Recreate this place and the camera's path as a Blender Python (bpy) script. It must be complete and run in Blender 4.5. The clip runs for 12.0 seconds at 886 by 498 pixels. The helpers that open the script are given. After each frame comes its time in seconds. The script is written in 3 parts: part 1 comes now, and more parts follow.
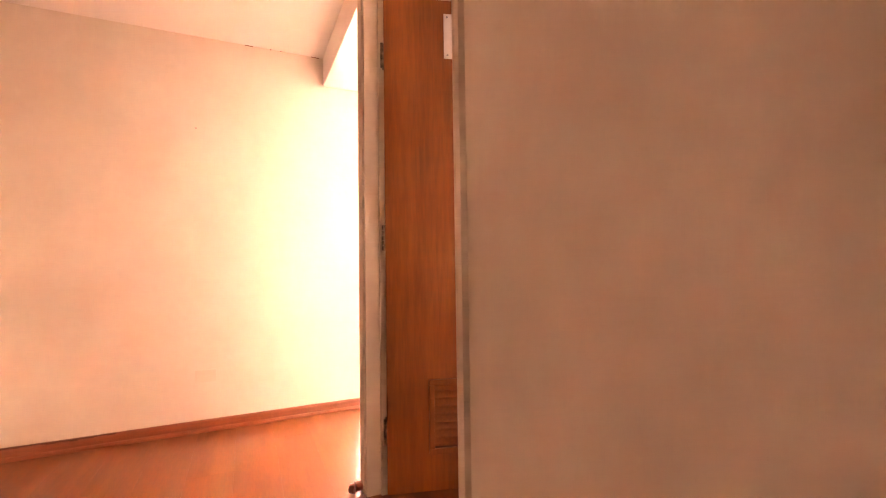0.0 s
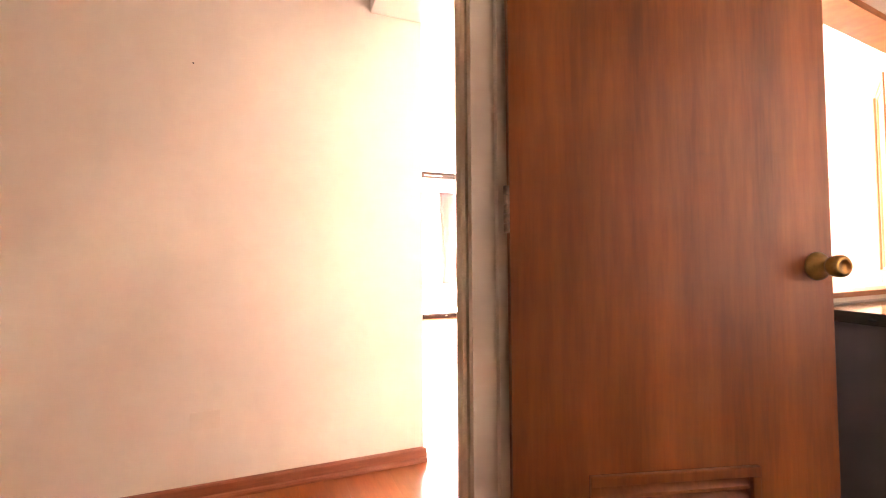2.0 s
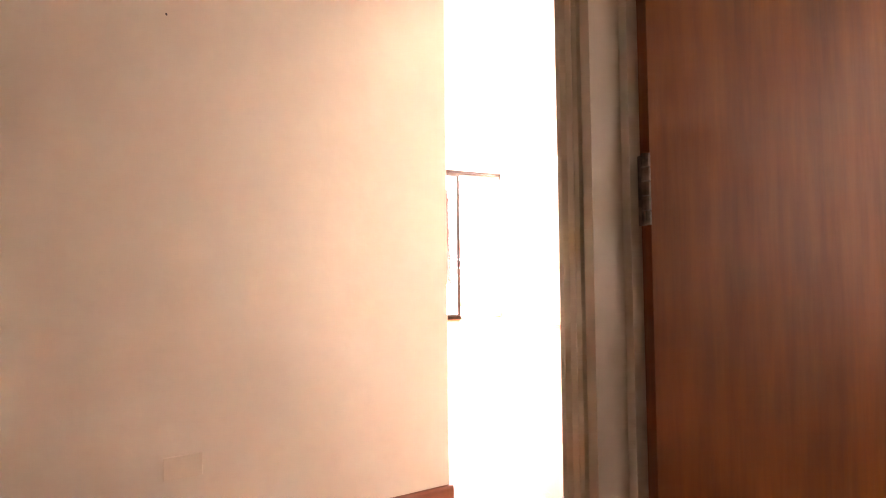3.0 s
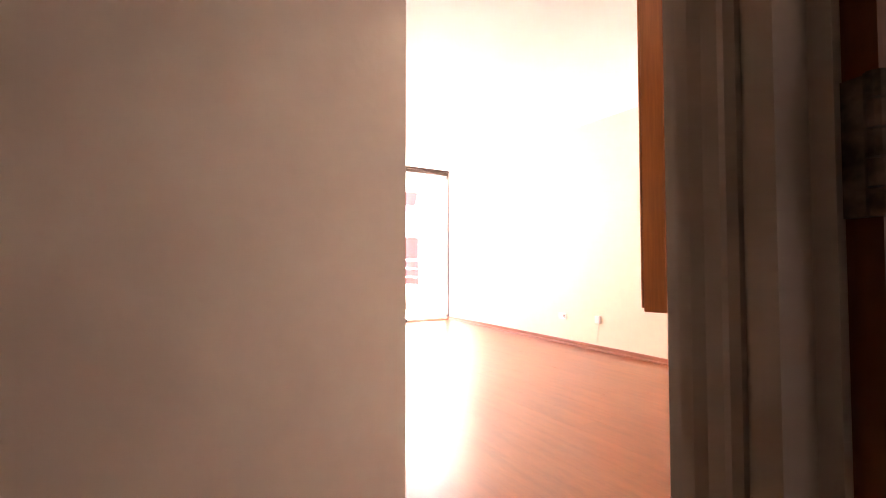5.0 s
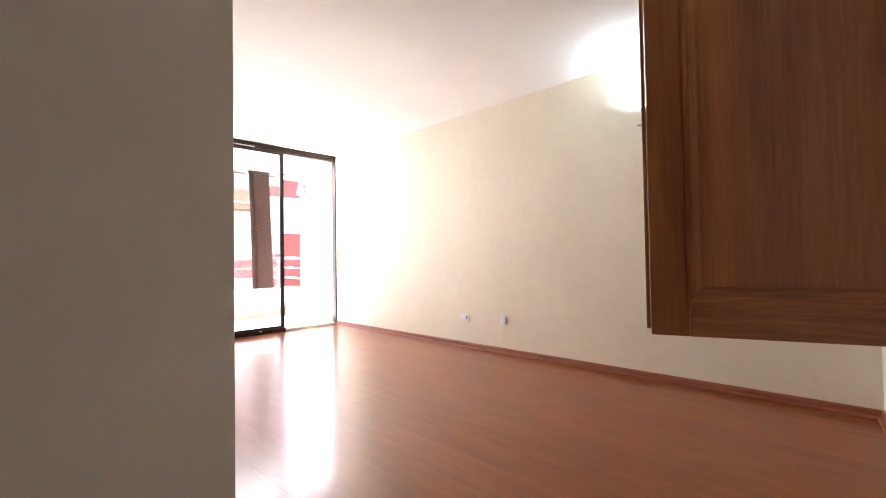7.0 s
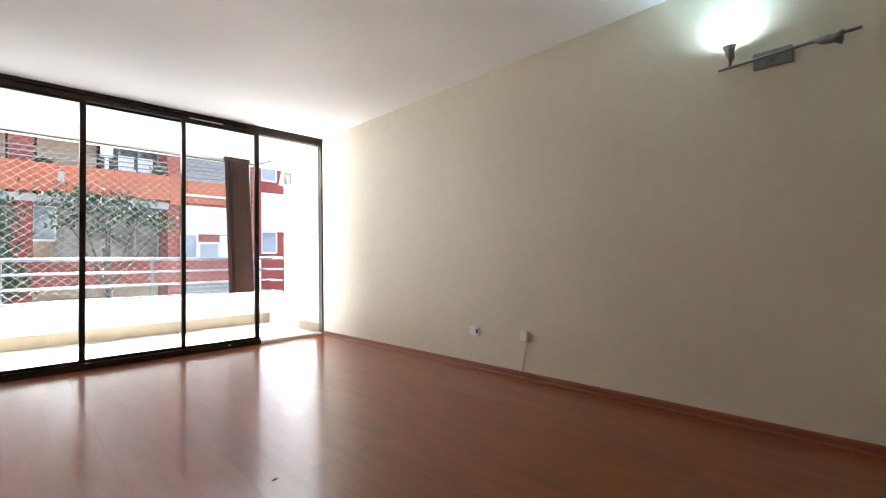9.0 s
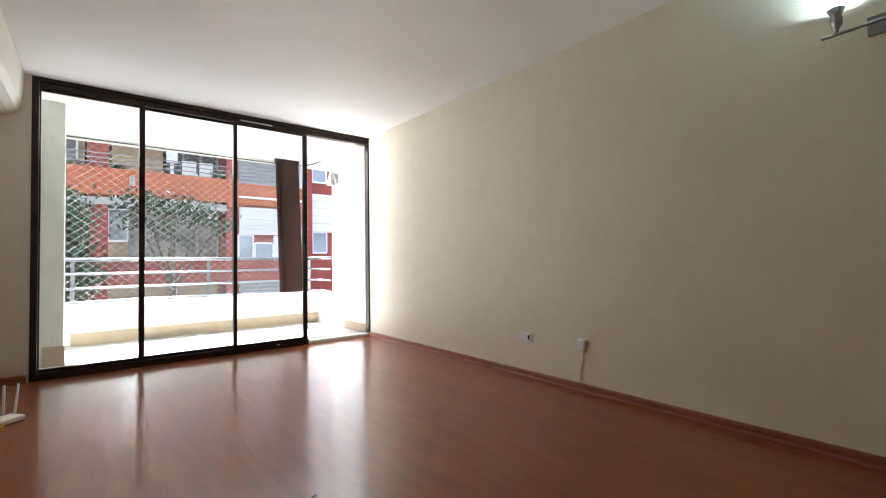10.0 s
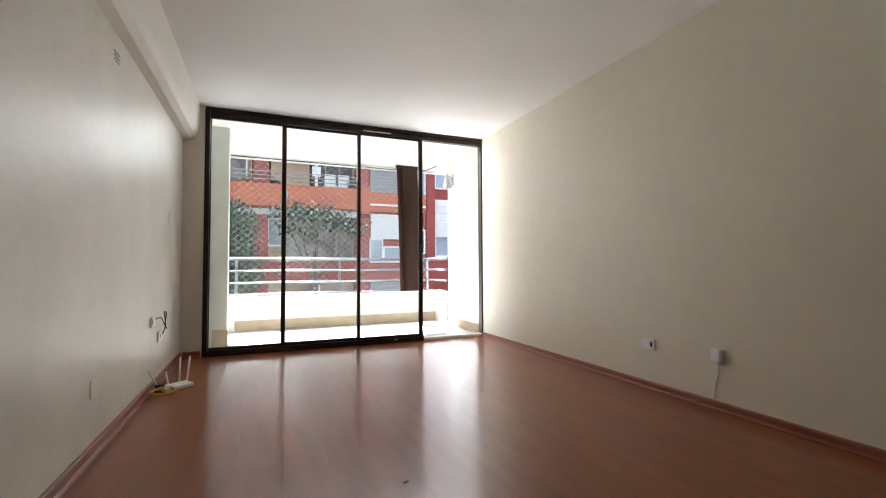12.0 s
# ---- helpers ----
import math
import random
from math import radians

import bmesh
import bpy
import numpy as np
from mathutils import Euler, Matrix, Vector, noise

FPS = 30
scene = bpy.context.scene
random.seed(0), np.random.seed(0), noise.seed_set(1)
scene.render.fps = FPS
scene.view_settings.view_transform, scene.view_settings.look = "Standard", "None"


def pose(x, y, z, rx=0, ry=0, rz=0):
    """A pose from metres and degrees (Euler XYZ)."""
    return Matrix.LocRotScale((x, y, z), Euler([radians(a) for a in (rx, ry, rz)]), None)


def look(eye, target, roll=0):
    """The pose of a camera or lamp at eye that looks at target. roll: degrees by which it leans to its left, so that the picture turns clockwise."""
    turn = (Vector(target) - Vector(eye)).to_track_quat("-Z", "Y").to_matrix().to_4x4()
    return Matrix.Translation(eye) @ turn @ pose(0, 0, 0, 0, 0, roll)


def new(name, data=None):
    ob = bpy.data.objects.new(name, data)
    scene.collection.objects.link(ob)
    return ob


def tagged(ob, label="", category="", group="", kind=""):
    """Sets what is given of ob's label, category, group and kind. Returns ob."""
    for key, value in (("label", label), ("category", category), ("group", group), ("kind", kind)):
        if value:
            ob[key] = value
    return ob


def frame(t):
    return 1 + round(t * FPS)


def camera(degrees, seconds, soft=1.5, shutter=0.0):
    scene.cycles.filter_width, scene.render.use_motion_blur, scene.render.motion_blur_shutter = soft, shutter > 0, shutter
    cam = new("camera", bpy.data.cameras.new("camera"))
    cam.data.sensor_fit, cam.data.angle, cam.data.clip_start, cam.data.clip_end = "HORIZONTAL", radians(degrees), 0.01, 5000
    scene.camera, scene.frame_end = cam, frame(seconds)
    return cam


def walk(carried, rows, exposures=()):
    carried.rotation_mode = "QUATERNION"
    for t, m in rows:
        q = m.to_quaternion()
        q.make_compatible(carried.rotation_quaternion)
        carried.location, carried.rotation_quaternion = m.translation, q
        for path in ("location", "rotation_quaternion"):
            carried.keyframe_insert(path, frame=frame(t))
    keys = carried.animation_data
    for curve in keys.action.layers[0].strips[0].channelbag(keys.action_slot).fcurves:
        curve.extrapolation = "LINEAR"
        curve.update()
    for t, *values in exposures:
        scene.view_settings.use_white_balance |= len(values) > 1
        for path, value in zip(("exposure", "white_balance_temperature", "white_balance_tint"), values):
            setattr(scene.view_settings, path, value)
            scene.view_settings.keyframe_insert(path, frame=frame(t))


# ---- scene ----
cam = camera(91.4, 12.0, 1.1)
PATH = [
    (0, (-3.983, -7.872, 0.901), (-3.154, -6.054, 0.972), -0.8),
    (0.5, (-3.932, -7.652, 0.904), (-3.12, -5.826, 0.97), -0.5),
    (1, (-3.919, -7.44, 0.912), (-3.151, -5.594, 0.976), -0.5),
    (1.5, (-3.942, -7.199, 0.912), (-3.207, -5.34, 0.975), -0.4),
    (1.8, (-3.944, -7.081, 0.904), (-3.212, -5.22, 0.965), -0.5),
    (2, (-3.947, -6.986, 0.893), (-3.213, -5.127, 0.963), -0.4),
    (2.5, (-3.953, -6.774, 0.91), (-3.214, -4.916, 0.966), -0.5),
    (3, (-3.986, -6.609, 0.909), (-3.19, -4.776, 0.974), -0.6),
    (3.1, (-3.982, -6.583, 0.913), (-3.177, -4.753, 0.975), -0.5),
    (4.8, (-3.913, -6.283, 0.932), (-2.912, -4.553, 0.994), -0.12),
    (5, (-3.890, -6.258, 0.929), (-2.855, -4.547, 0.989), -0.10),
    (5.5, (-3.885, -6.182, 0.928), (-2.757, -4.532, 0.989), -0.21),
    (6, (-3.832, -6.026, 0.915), (-2.593, -4.458, 0.977), -0.31),
    (6.5, (-3.700, -5.873, 0.920), (-2.340, -4.408, 0.973), -0.88),
    (7, (-3.521, -5.690, 0.928), (-2.090, -4.294, 0.970), -0.90),
    (7.5, (-3.354, -5.506, 0.922), (-1.879, -4.157, 0.965), -0.70),
    (9.5, (-2.761, -4.939, 0.908), (-1.406, -3.469, 0.955), -0.8),
    (10, (-2.73, -4.893, 0.919), (-1.474, -3.338, 0.968), -0.7),
    (10.5, (-2.671, -4.91, 0.883), (-1.557, -3.25, 0.95), -0.6),
    (11, (-2.64, -4.913, 0.868), (-1.655, -3.173, 0.944), -0.4),
    (11.5, (-2.619, -4.912, 0.86), (-1.753, -3.111, 0.94), -0.3),
    (12, (-2.584, -4.918, 0.857), (-1.816, -3.073, 0.935), -0.3),
]
walk(cam, [(t, look(eye, target, roll)) for t, eye, target, roll in PATH],
     [(0, 9.45, 10300, 64), (1.5, 9.15, 8100, 47), (3, 8.3, 7300, 34), (4.8, 6.6, 7400, 43), (6.5, 5.75, 6400, 26), (7.5, 4.85, 6000, 16),
      (9.5, 3.9, 5900, 10), (12, 3.6, 5950, 10)])

# ---- world, sun and lamps ----
world = bpy.data.worlds.new("sky")
scene.world = world
world.use_nodes = True
wn = world.node_tree.nodes
sky = wn.new("ShaderNodeTexSky")
sky.sky_type, sky.sun_disc = "NISHITA", False
sky.sun_elevation, sky.sun_rotation = radians(58), radians(-20)
sky.air_density, sky.dust_density = 1.0, 2.0
world.node_tree.links.new(sky.outputs[0], wn["Background"].inputs[0])
wn["Background"].inputs[1].default_value = 0.06
sun_data = bpy.data.lights.new("sun", "SUN")
sun_data.energy, sun_data.angle, sun_data.color = 4.0, radians(2.0), (1.0, 0.95, 0.88)
sun = new("sun", sun_data)
sun.matrix_world = look((-3, 8, 14), (0, 0, 0))
# added area lamps stand in for window daylight: upper strip under the slab, open bay, glazed rest
for name, size, at, watts in (("window_daylight_top", (3.05, 0.5), (-1.57, 0.095, 2.1), 1.85),
                              ("window_daylight_bay", (0.72, 1.8), (-0.4, 0.095, 0.95), 0.72),
                              ("window_daylight_panes", (2.25, 1.75), (-1.95, 0.095, 0.95), 0.42)):
    day_data = bpy.data.lights.new(name, "AREA")
    day_data.shape, day_data.size, day_data.size_y = "RECTANGLE", *size
    day_data.energy, day_data.color = watts, (1.0, 0.98, 0.95)
    new(name, day_data).matrix_world = look(at, (at[0], -3.0, at[2]))

# ---- materials ----


def mat(name, color, rough=0.6, metal=0.0, var=0.08, scale=6.0, bump=0.0, bump_scale=60.0, stretch=(1, 1, 1), per_object=0.0,
        per_island=0.0, spec=0.5, coat=0.0, fine=0.0, dark=None, even=False):
    """A surface with variation at two scales, optional grain along one axis, and fine relief."""
    m = bpy.data.materials.new(name)
    m.use_nodes = True
    n, l = m.node_tree.nodes, m.node_tree.links
    b = n["Principled BSDF"]
    tc = n.new("ShaderNodeTexCoord")
    mp = n.new("ShaderNodeMapping")
    mp.inputs["Scale"].default_value = stretch
    l.new(tc.outputs["Object"], mp.inputs[0])
    vec = mp.outputs[0]
    big = n.new("ShaderNodeTexNoise")
    big.inputs["Scale"].default_value, big.inputs["Detail"].default_value = scale, 6
    small = n.new("ShaderNodeTexNoise")
    small.inputs["Scale"].default_value, small.inputs["Detail"].default_value = scale * 9, 4
    if per_object:
        info = n.new("ShaderNodeObjectInfo")
        add = n.new("ShaderNodeVectorMath")
        add.operation = "MULTIPLY_ADD"
        add.inputs[1].default_value = (17, 31, 13)
        l.new(info.outputs["Random"], add.inputs[0])
        l.new(vec, add.inputs[2])
        vec = add.outputs[0]
    l.new(vec, big.inputs["Vector"])
    l.new(vec, small.inputs["Vector"])
    mix = n.new("ShaderNodeMix")
    mix.data_type = "RGBA"
    lo = dark or tuple(c * (1 - 2.2 * var) for c in color)
    mix.inputs["A"].default_value = (*lo, 1)
    mix.inputs["B"].default_value = (*[min(1, c * (1 + var)) for c in color], 1)
    ramp = n.new("ShaderNodeMapRange")
    ramp.inputs["From Min"].default_value, ramp.inputs["From Max"].default_value = 0.3, 0.7
    l.new(big.outputs[0], ramp.inputs["Value"])
    fac = ramp.outputs[0]
    if fine:
        r2 = n.new("ShaderNodeMapRange")
        r2.inputs["From Min"].default_value, r2.inputs["From Max"].default_value = 0.35, 0.65
        l.new(small.outputs[0], r2.inputs["Value"])
        mf = n.new("ShaderNodeMix")
        mf.inputs["Factor"].default_value = fine
        l.new(fac, mf.inputs["A"])
        l.new(r2.outputs[0], mf.inputs["B"])
        fac = mf.outputs["Result"]
    l.new(fac, mix.inputs["Factor"])
    col = mix.outputs["Result"]
    source = None
    if per_object:
        source, amount = info.outputs["Random"], per_object
    elif per_island:
        geo = n.new("ShaderNodeNewGeometry")
        source, amount = geo.outputs["Random Per Island"], per_island
    if source:
        hsv = n.new("ShaderNodeHueSaturation")
        r = n.new("ShaderNodeMapRange")
        r.inputs["To Min"].default_value, r.inputs["To Max"].default_value = 1 - amount, 1 + amount
        l.new(source, r.inputs["Value"])
        l.new(r.outputs[0], hsv.inputs["Value"])
        l.new(col, hsv.inputs["Color"])
        col = hsv.outputs[0]
    l.new(col, b.inputs["Base Color"])
    rr = n.new("ShaderNodeMapRange")
    rr.inputs["To Min"].default_value, rr.inputs["To Max"].default_value = rough * 0.85, min(1, rough * 1.15)
    l.new(big.outputs[0], rr.inputs["Value"])
    if even:
        b.inputs["Roughness"].default_value = rough
    else:
        l.new(rr.outputs[0], b.inputs["Roughness"])
    b.inputs["Metallic"].default_value = metal
    b.inputs["Specular IOR Level"].default_value = spec
    b.inputs["Coat Weight"].default_value = coat
    b.inputs["Coat Roughness"].default_value = 0.15
    if bump:
        nz = n.new("ShaderNodeTexNoise")
        nz.inputs["Scale"].default_value, nz.inputs["Detail"].default_value = bump_scale, 5
        l.new(vec, nz.inputs["Vector"])
        bp = n.new("ShaderNodeBump")
        bp.inputs["Strength"].default_value, bp.inputs["Distance"].default_value = bump, 0.01
        l.new(nz.outputs[0], bp.inputs["Height"])
        l.new(bp.outputs[0], b.inputs["Normal"])
    return m


def glowing(name, color, strength):
    m = bpy.data.materials.new(name)
    m.use_nodes = True
    b = m.node_tree.nodes["Principled BSDF"]
    b.inputs["Base Color"].default_value = (*color, 1)
    b.inputs["Emission Color"].default_value = (*color, 1)
    b.inputs["Emission Strength"].default_value = strength
    return m


def glass_mat(name, tint=(0.96, 0.98, 0.97)):
    m = bpy.data.materials.new(name)
    m.use_nodes = True
    n, l = m.node_tree.nodes, m.node_tree.links
    out = n["Material Output"]
    t, g, mx, fr = (n.new("ShaderNode" + k) for k in ("BsdfTransparent", "BsdfGlossy", "MixShader", "Fresnel"))
    t.inputs[0].default_value = (*tint, 1)
    g.inputs["Roughness"].default_value = 0.02
    fr.inputs[0].default_value = 1.45
    l.new(fr.outputs[0], mx.inputs[0])
    l.new(t.outputs[0], mx.inputs[1])
    l.new(g.outputs[0], mx.inputs[2])
    l.new(mx.outputs[0], out.inputs[0])
    return m


M_WALL = mat("cream wall paint", (0.76, 0.713, 0.615), 0.6, var=0.03, scale=1.6, bump=0.12, bump_scale=22, fine=0.3)
M_WALL_LONG = mat("deeper cream wall paint", (0.76, 0.70, 0.555), 0.6, var=0.035, scale=1.4, bump=0.12, bump_scale=22, fine=0.3)
M_WALL_OLD = mat("scuffed cream wall paint", (0.73, 0.685, 0.59), 0.42, var=0.06, scale=2.2, bump=0.14, bump_scale=6, fine=0.2)
M_CEIL = mat("white ceiling paint", (0.86, 0.84, 0.80), 0.75, var=0.02, scale=1.2, bump=0.08, bump_scale=30)
M_PLANK = mat("reddish laminate plank", (0.245, 0.071, 0.021), 0.277, var=0.11, scale=2.4, stretch=(7, 0.9, 7), per_object=0.05,
              spec=0.12, fine=0.3, coat=0.5, even=True)
M_SUBFLOOR = mat("dark floor joint, also vent shade", (0.14, 0.045, 0.022), 0.7)
M_BASE = mat("reddish wooden baseboard", (0.27, 0.085, 0.04), 0.35, var=0.15, scale=4, stretch=(1, 1, 12), fine=0.3)
M_DOOR = mat("brown door veneer", (0.34, 0.105, 0.024), 0.38, var=0.22, scale=2.2, stretch=(4, 4, 0.35), fine=0.3, bump=0.05, bump_scale=30)
M_PINE = mat("varnished pine", (0.39, 0.138, 0.037), 0.34, var=0.2, scale=3.0, stretch=(6, 6, 0.3), fine=0.3)
M_PINE_RAIL = mat("varnished pine across", (0.39, 0.138, 0.037), 0.34, var=0.25, scale=3.0, stretch=(0.6, 0.6, 12), fine=0.4)
M_CASING = mat("white gloss casing paint", (0.78, 0.72, 0.61), 0.35, var=0.04, scale=5, bump=0.05, bump_scale=40)
M_BRONZE = mat("dark bronze aluminium", (0.035, 0.022, 0.015), 0.4, metal=0.6, var=0.2, scale=8)
M_BRASS = mat("worn brass", (0.42, 0.27, 0.10), 0.3, metal=1.0, var=0.25, scale=30)
M_HINGE = mat("paint-spotted hinge metal", (0.30, 0.24, 0.18), 0.45, metal=0.5, var=0.35, scale=50)
M_STEEL = mat("satin steel", (0.36, 0.37, 0.40), 0.38, metal=0.9, var=0.08, scale=14)
M_GREY_METAL = mat("brushed nickel", (0.32, 0.31, 0.30), 0.35, metal=0.9, var=0.1, scale=20)
M_GLASS = glass_mat("clear window glass")
M_PLASTIC = mat("white plastic", (0.86, 0.86, 0.84), 0.4, var=0.03)
M_IVORY = mat("painted over plate", (0.75, 0.69, 0.58), 0.42, var=0.03)
M_BLACK = mat("black plastic", (0.02, 0.02, 0.02), 0.4)
M_YELLOW = mat("yellow cable", (0.62, 0.42, 0.04), 0.5)
M_GRANITE = mat("polished black granite", (0.012, 0.012, 0.013), 0.1, var=0.5, scale=60)
M_BLUEGREY = mat("blue grey laminate", (0.17, 0.18, 0.22), 0.5, var=0.06)
M_WHITE_OUT = mat("white outdoor paint", (0.85, 0.84, 0.80), 0.7, var=0.04, scale=3, bump=0.1)
M_PILLAR = mat("pale grey pillar paint", (0.76, 0.76, 0.71), 0.7, var=0.06, scale=4, bump=0.1)
M_BEIGE = mat("beige skirting paint", (0.56, 0.45, 0.32), 0.7, var=0.08, scale=6)
M_TILE = mat("pale balcony tile", (0.80, 0.78, 0.74), 0.35, var=0.05, scale=5, per_object=0.03)
M_SLAT = mat("dark brown blind", (0.045, 0.018, 0.014), 0.8, var=0.25, scale=20, spec=0.12)
M_SLATLINE = mat("pale blind cord", (0.12, 0.07, 0.055), 0.8, spec=0.1)
M_NET = mat("white nylon net", (0.66, 0.65, 0.62), 0.6)
M_ORANGE = mat("orange painted render", (0.50, 0.13, 0.055), 0.8, var=0.1, scale=1.5, bump=0.15, fine=0.3)
M_RED = mat("red painted render", (0.33, 0.075, 0.06), 0.8, var=0.12, scale=1.5, bump=0.15, fine=0.3)
M_CONCRETE = mat("grey concrete", (0.40, 0.40, 0.39), 0.85, var=0.12, scale=2, bump=0.2)
M_DARKRENDER = mat("dark grey render", (0.13, 0.13, 0.135), 0.85, var=0.1, scale=1, bump=0.2)
M_TAN = mat("tan panel", (0.50, 0.36, 0.24), 0.8, var=0.08, scale=2)
M_PALE = mat("pale shutter", (0.80, 0.80, 0.80), 0.6, var=0.04)
M_LOUVRE = mat("grey louvre", (0.26, 0.27, 0.29), 0.5, var=0.1)
M_DARKGLASS = mat("dark window glass", (0.07, 0.075, 0.08), 0.4, var=0.3, scale=1.0)
M_CURTAINED = mat("grey curtained window glass", (0.27, 0.26, 0.245), 0.35, var=0.3, scale=1.6)
M_BLUEGLASS = mat("bluish window glass", (0.38, 0.45, 0.52), 0.1, var=0.2, scale=1.0)
M_LEAF = mat("green leaf", (0.045, 0.10, 0.05), 0.5, var=0.3, scale=2, per_island=0.5)
M_LEAF_PALE = mat("pale grass leaf", (0.36, 0.30, 0.20), 0.6, var=0.2, scale=2, per_island=0.4)
M_BARK = mat("grey bark", (0.15, 0.12, 0.09), 0.9, var=0.2, scale=8, bump=0.4)
M_GROUND = mat("grey paving ground", (0.20, 0.20, 0.19), 0.9, var=0.12, scale=0.8, bump=0.2)
M_TERRACOTTA = mat("terracotta pot", (0.40, 0.16, 0.08), 0.8)
M_BULB = glowing("cool lamp bulb", (0.75, 0.95, 1.0), 30)

# ---- building helpers ----


def box(bm, x0, x1, y0, y1, z0, z1, bevel=0.0):
    r = bmesh.ops.create_cube(bm, size=1, matrix=Matrix.Translation(((x0 + x1) / 2, (y0 + y1) / 2, (z0 + z1) / 2))
                              @ Matrix.Diagonal((abs(x1 - x0), abs(y1 - y0), abs(z1 - z0), 1)))
    if bevel:
        es = list({e for v in r["verts"] for e in v.link_edges})
        bmesh.ops.bevel(bm, geom=es, offset=bevel, segments=2, affect="EDGES", profile=0.6)
    return bm


def boxed(*a, **k):
    return box(bmesh.new(), *a, **k)


def prism(bm, plan, z0, z1):
    """A footprint, counter-clockwise from above, raised from z0 to z1."""
    lo = [bm.verts.new((x, y, z0)) for x, y in plan]
    hi = [bm.verts.new((x, y, z1)) for x, y in plan]
    bm.faces.new(lo[::-1])
    bm.faces.new(hi)
    for i in range(len(plan)):
        j = (i + 1) % len(plan)
        bm.faces.new((lo[i], lo[j], hi[j], hi[i]))
    return bm


def rod(bm, a, b, r0, r1=None, seg=10):
    a, b = Vector(a), Vector(b)
    d = b - a
    m = Matrix.Translation((a + b) / 2) @ d.to_track_quat("Z", "Y").to_matrix().to_4x4()
    bmesh.ops.create_cone(bm, cap_ends=True, segments=seg, radius1=r0, radius2=r0 if r1 is None else r1, depth=d.length, matrix=m)
    return bm


def lathe(bm, profile, m, seg=20):
    """A turned shape: (radius, height) pairs about the local z axis."""
    rings = [[bm.verts.new(m @ Vector((r * math.cos(6.2832 * i / seg), r * math.sin(6.2832 * i / seg), z))) for i in range(seg)]
             for r, z in profile]
    for a, b in zip(rings, rings[1:]):
        for i in range(seg):
            j = (i + 1) % seg
            bm.faces.new((a[i], a[j], b[j], b[i]))
    bm.faces.new(rings[0][::-1])
    bm.faces.new(rings[-1])
    return bm


def sweep(bm, profile, a, b):
    """A profile of (out, up) pairs, drawn from a to b on the ground plan; out lies to the left of the way."""
    a, b = Vector((*a, 0)), Vector((*b, 0))
    d = (b - a).normalized()
    out = Vector((-d.y, d.x, 0))
    ra, rb = ([bm.verts.new(p + out * o + Vector((0, 0, z))) for o, z in profile] for p in (a, b))
    n = len(profile)
    for i in range(n):
        j = (i + 1) % n
        bm.faces.new((ra[i], ra[j], rb[j], rb[i]))
    bm.faces.new(ra[::-1])
    bm.faces.new(rb)
    return bm


def mesh_of(bm, name, material, smooth=False):
    bmesh.ops.recalc_face_normals(bm, faces=bm.faces)
    me = bpy.data.meshes.new(name)
    bm.to_mesh(me)
    bm.free()
    me.materials.append(material)
    if smooth:
        for p in me.polygons:
            p.use_smooth = True
    return me


def part(name, bm, material, parent, label="", smooth=False):
    ob = new(name, mesh_of(bm, name, material, smooth))
    ob.parent = parent
    return tagged(ob, label)


def thing(name, label, category, at=None, group="", kind=""):
    ob = tagged(new(name), label, category, group, kind)
    if at:
        ob.matrix_basis = at
    return ob


def solid(name, bm, material, label, category="", kind="structure", smooth=False):
    return tagged(new(name, mesh_of(bm, name, material, smooth)), label, category, "", kind)


def tube(name, points, radius, material, parent=None, label=""):
    cu = bpy.data.curves.new(name, "CURVE")
    cu.dimensions, cu.bevel_depth, cu.bevel_resolution, cu.resolution_u = "3D", radius, 2, 6
    sp = cu.splines.new("NURBS")
    sp.points.add(len(points) - 1)
    for p, q in zip(sp.points, points):
        p.co = (*q, 1)
    sp.use_endpoint_u, sp.order_u = True, 3
    cu.materials.append(material)
    tmp = bpy.data.objects.new("tmp", cu)
    scene.collection.objects.link(tmp)
    me = bpy.data.meshes.new_from_object(tmp.evaluated_get(bpy.context.evaluated_depsgraph_get()))
    bpy.data.objects.remove(tmp)
    me.name = name
    ob = new(name, me)
    ob.parent = parent
    return tagged(ob, label)


# ---- the large structure ----
H = 2.48            # living room ceiling
FZ = -0.034         # floor level
HH = 2.26          # hall ceiling
XL = -3.325          # living room wall opposite the long wall
YE = -5.011         # hall wall, at whose end the living room begins
KX, KY = -3.514, -6.04   # corner of the kitchen
KE = -5.745         # kitchen wall at the long wall


def ky(x):
    """The kitchen's outer wall face, slightly askew."""
    return KY + (KE - KY) * (x - KX) / (0 - KX)


solid("wall_balcony_east", boxed(0.0, 0.15, 0.062, 1.09, -0.1, H + 0.1), M_WHITE_OUT, "white painted balcony side wall")
solid("wall_east", boxed(0, 0.15, -11.0, 0.06, -0.1, H + 0.1), M_WALL_LONG, "long cream painted wall with fine scuffs")
solid("wall_west", boxed(-3.6, XL, YE + 0.1, 0.4, -0.1, H + 0.1), M_WALL_OLD, "cream painted wall with patchy scuffs")
solid("wall_hall", boxed(-5.2, -3.275, YE, YE + 0.1, -0.1, H + 0.1), M_WALL, "cream painted hall wall ending at a corner")
bm = bmesh.new()
box(bm, XL, -3.135, -0.03, 0.4, -0.1, 2.6)
solid("wall_window_return", bm, M_WALL, "narrow cream wall strip beside the window")
# kitchen wall with its hatch
H0, H1, HZ0, HZ1 = -2.335, -1.0, 0.757, 1.96
bm = bmesh.new()


def strip(bm, xa, xb, z0, z1, t=0.1, off=0.0):
    prism(bm, [(xa, ky(xa) - t + off), (xb, ky(xb) - t + off), (xb, ky(xb) + off), (xa, ky(xa) + off)], z0, z1)


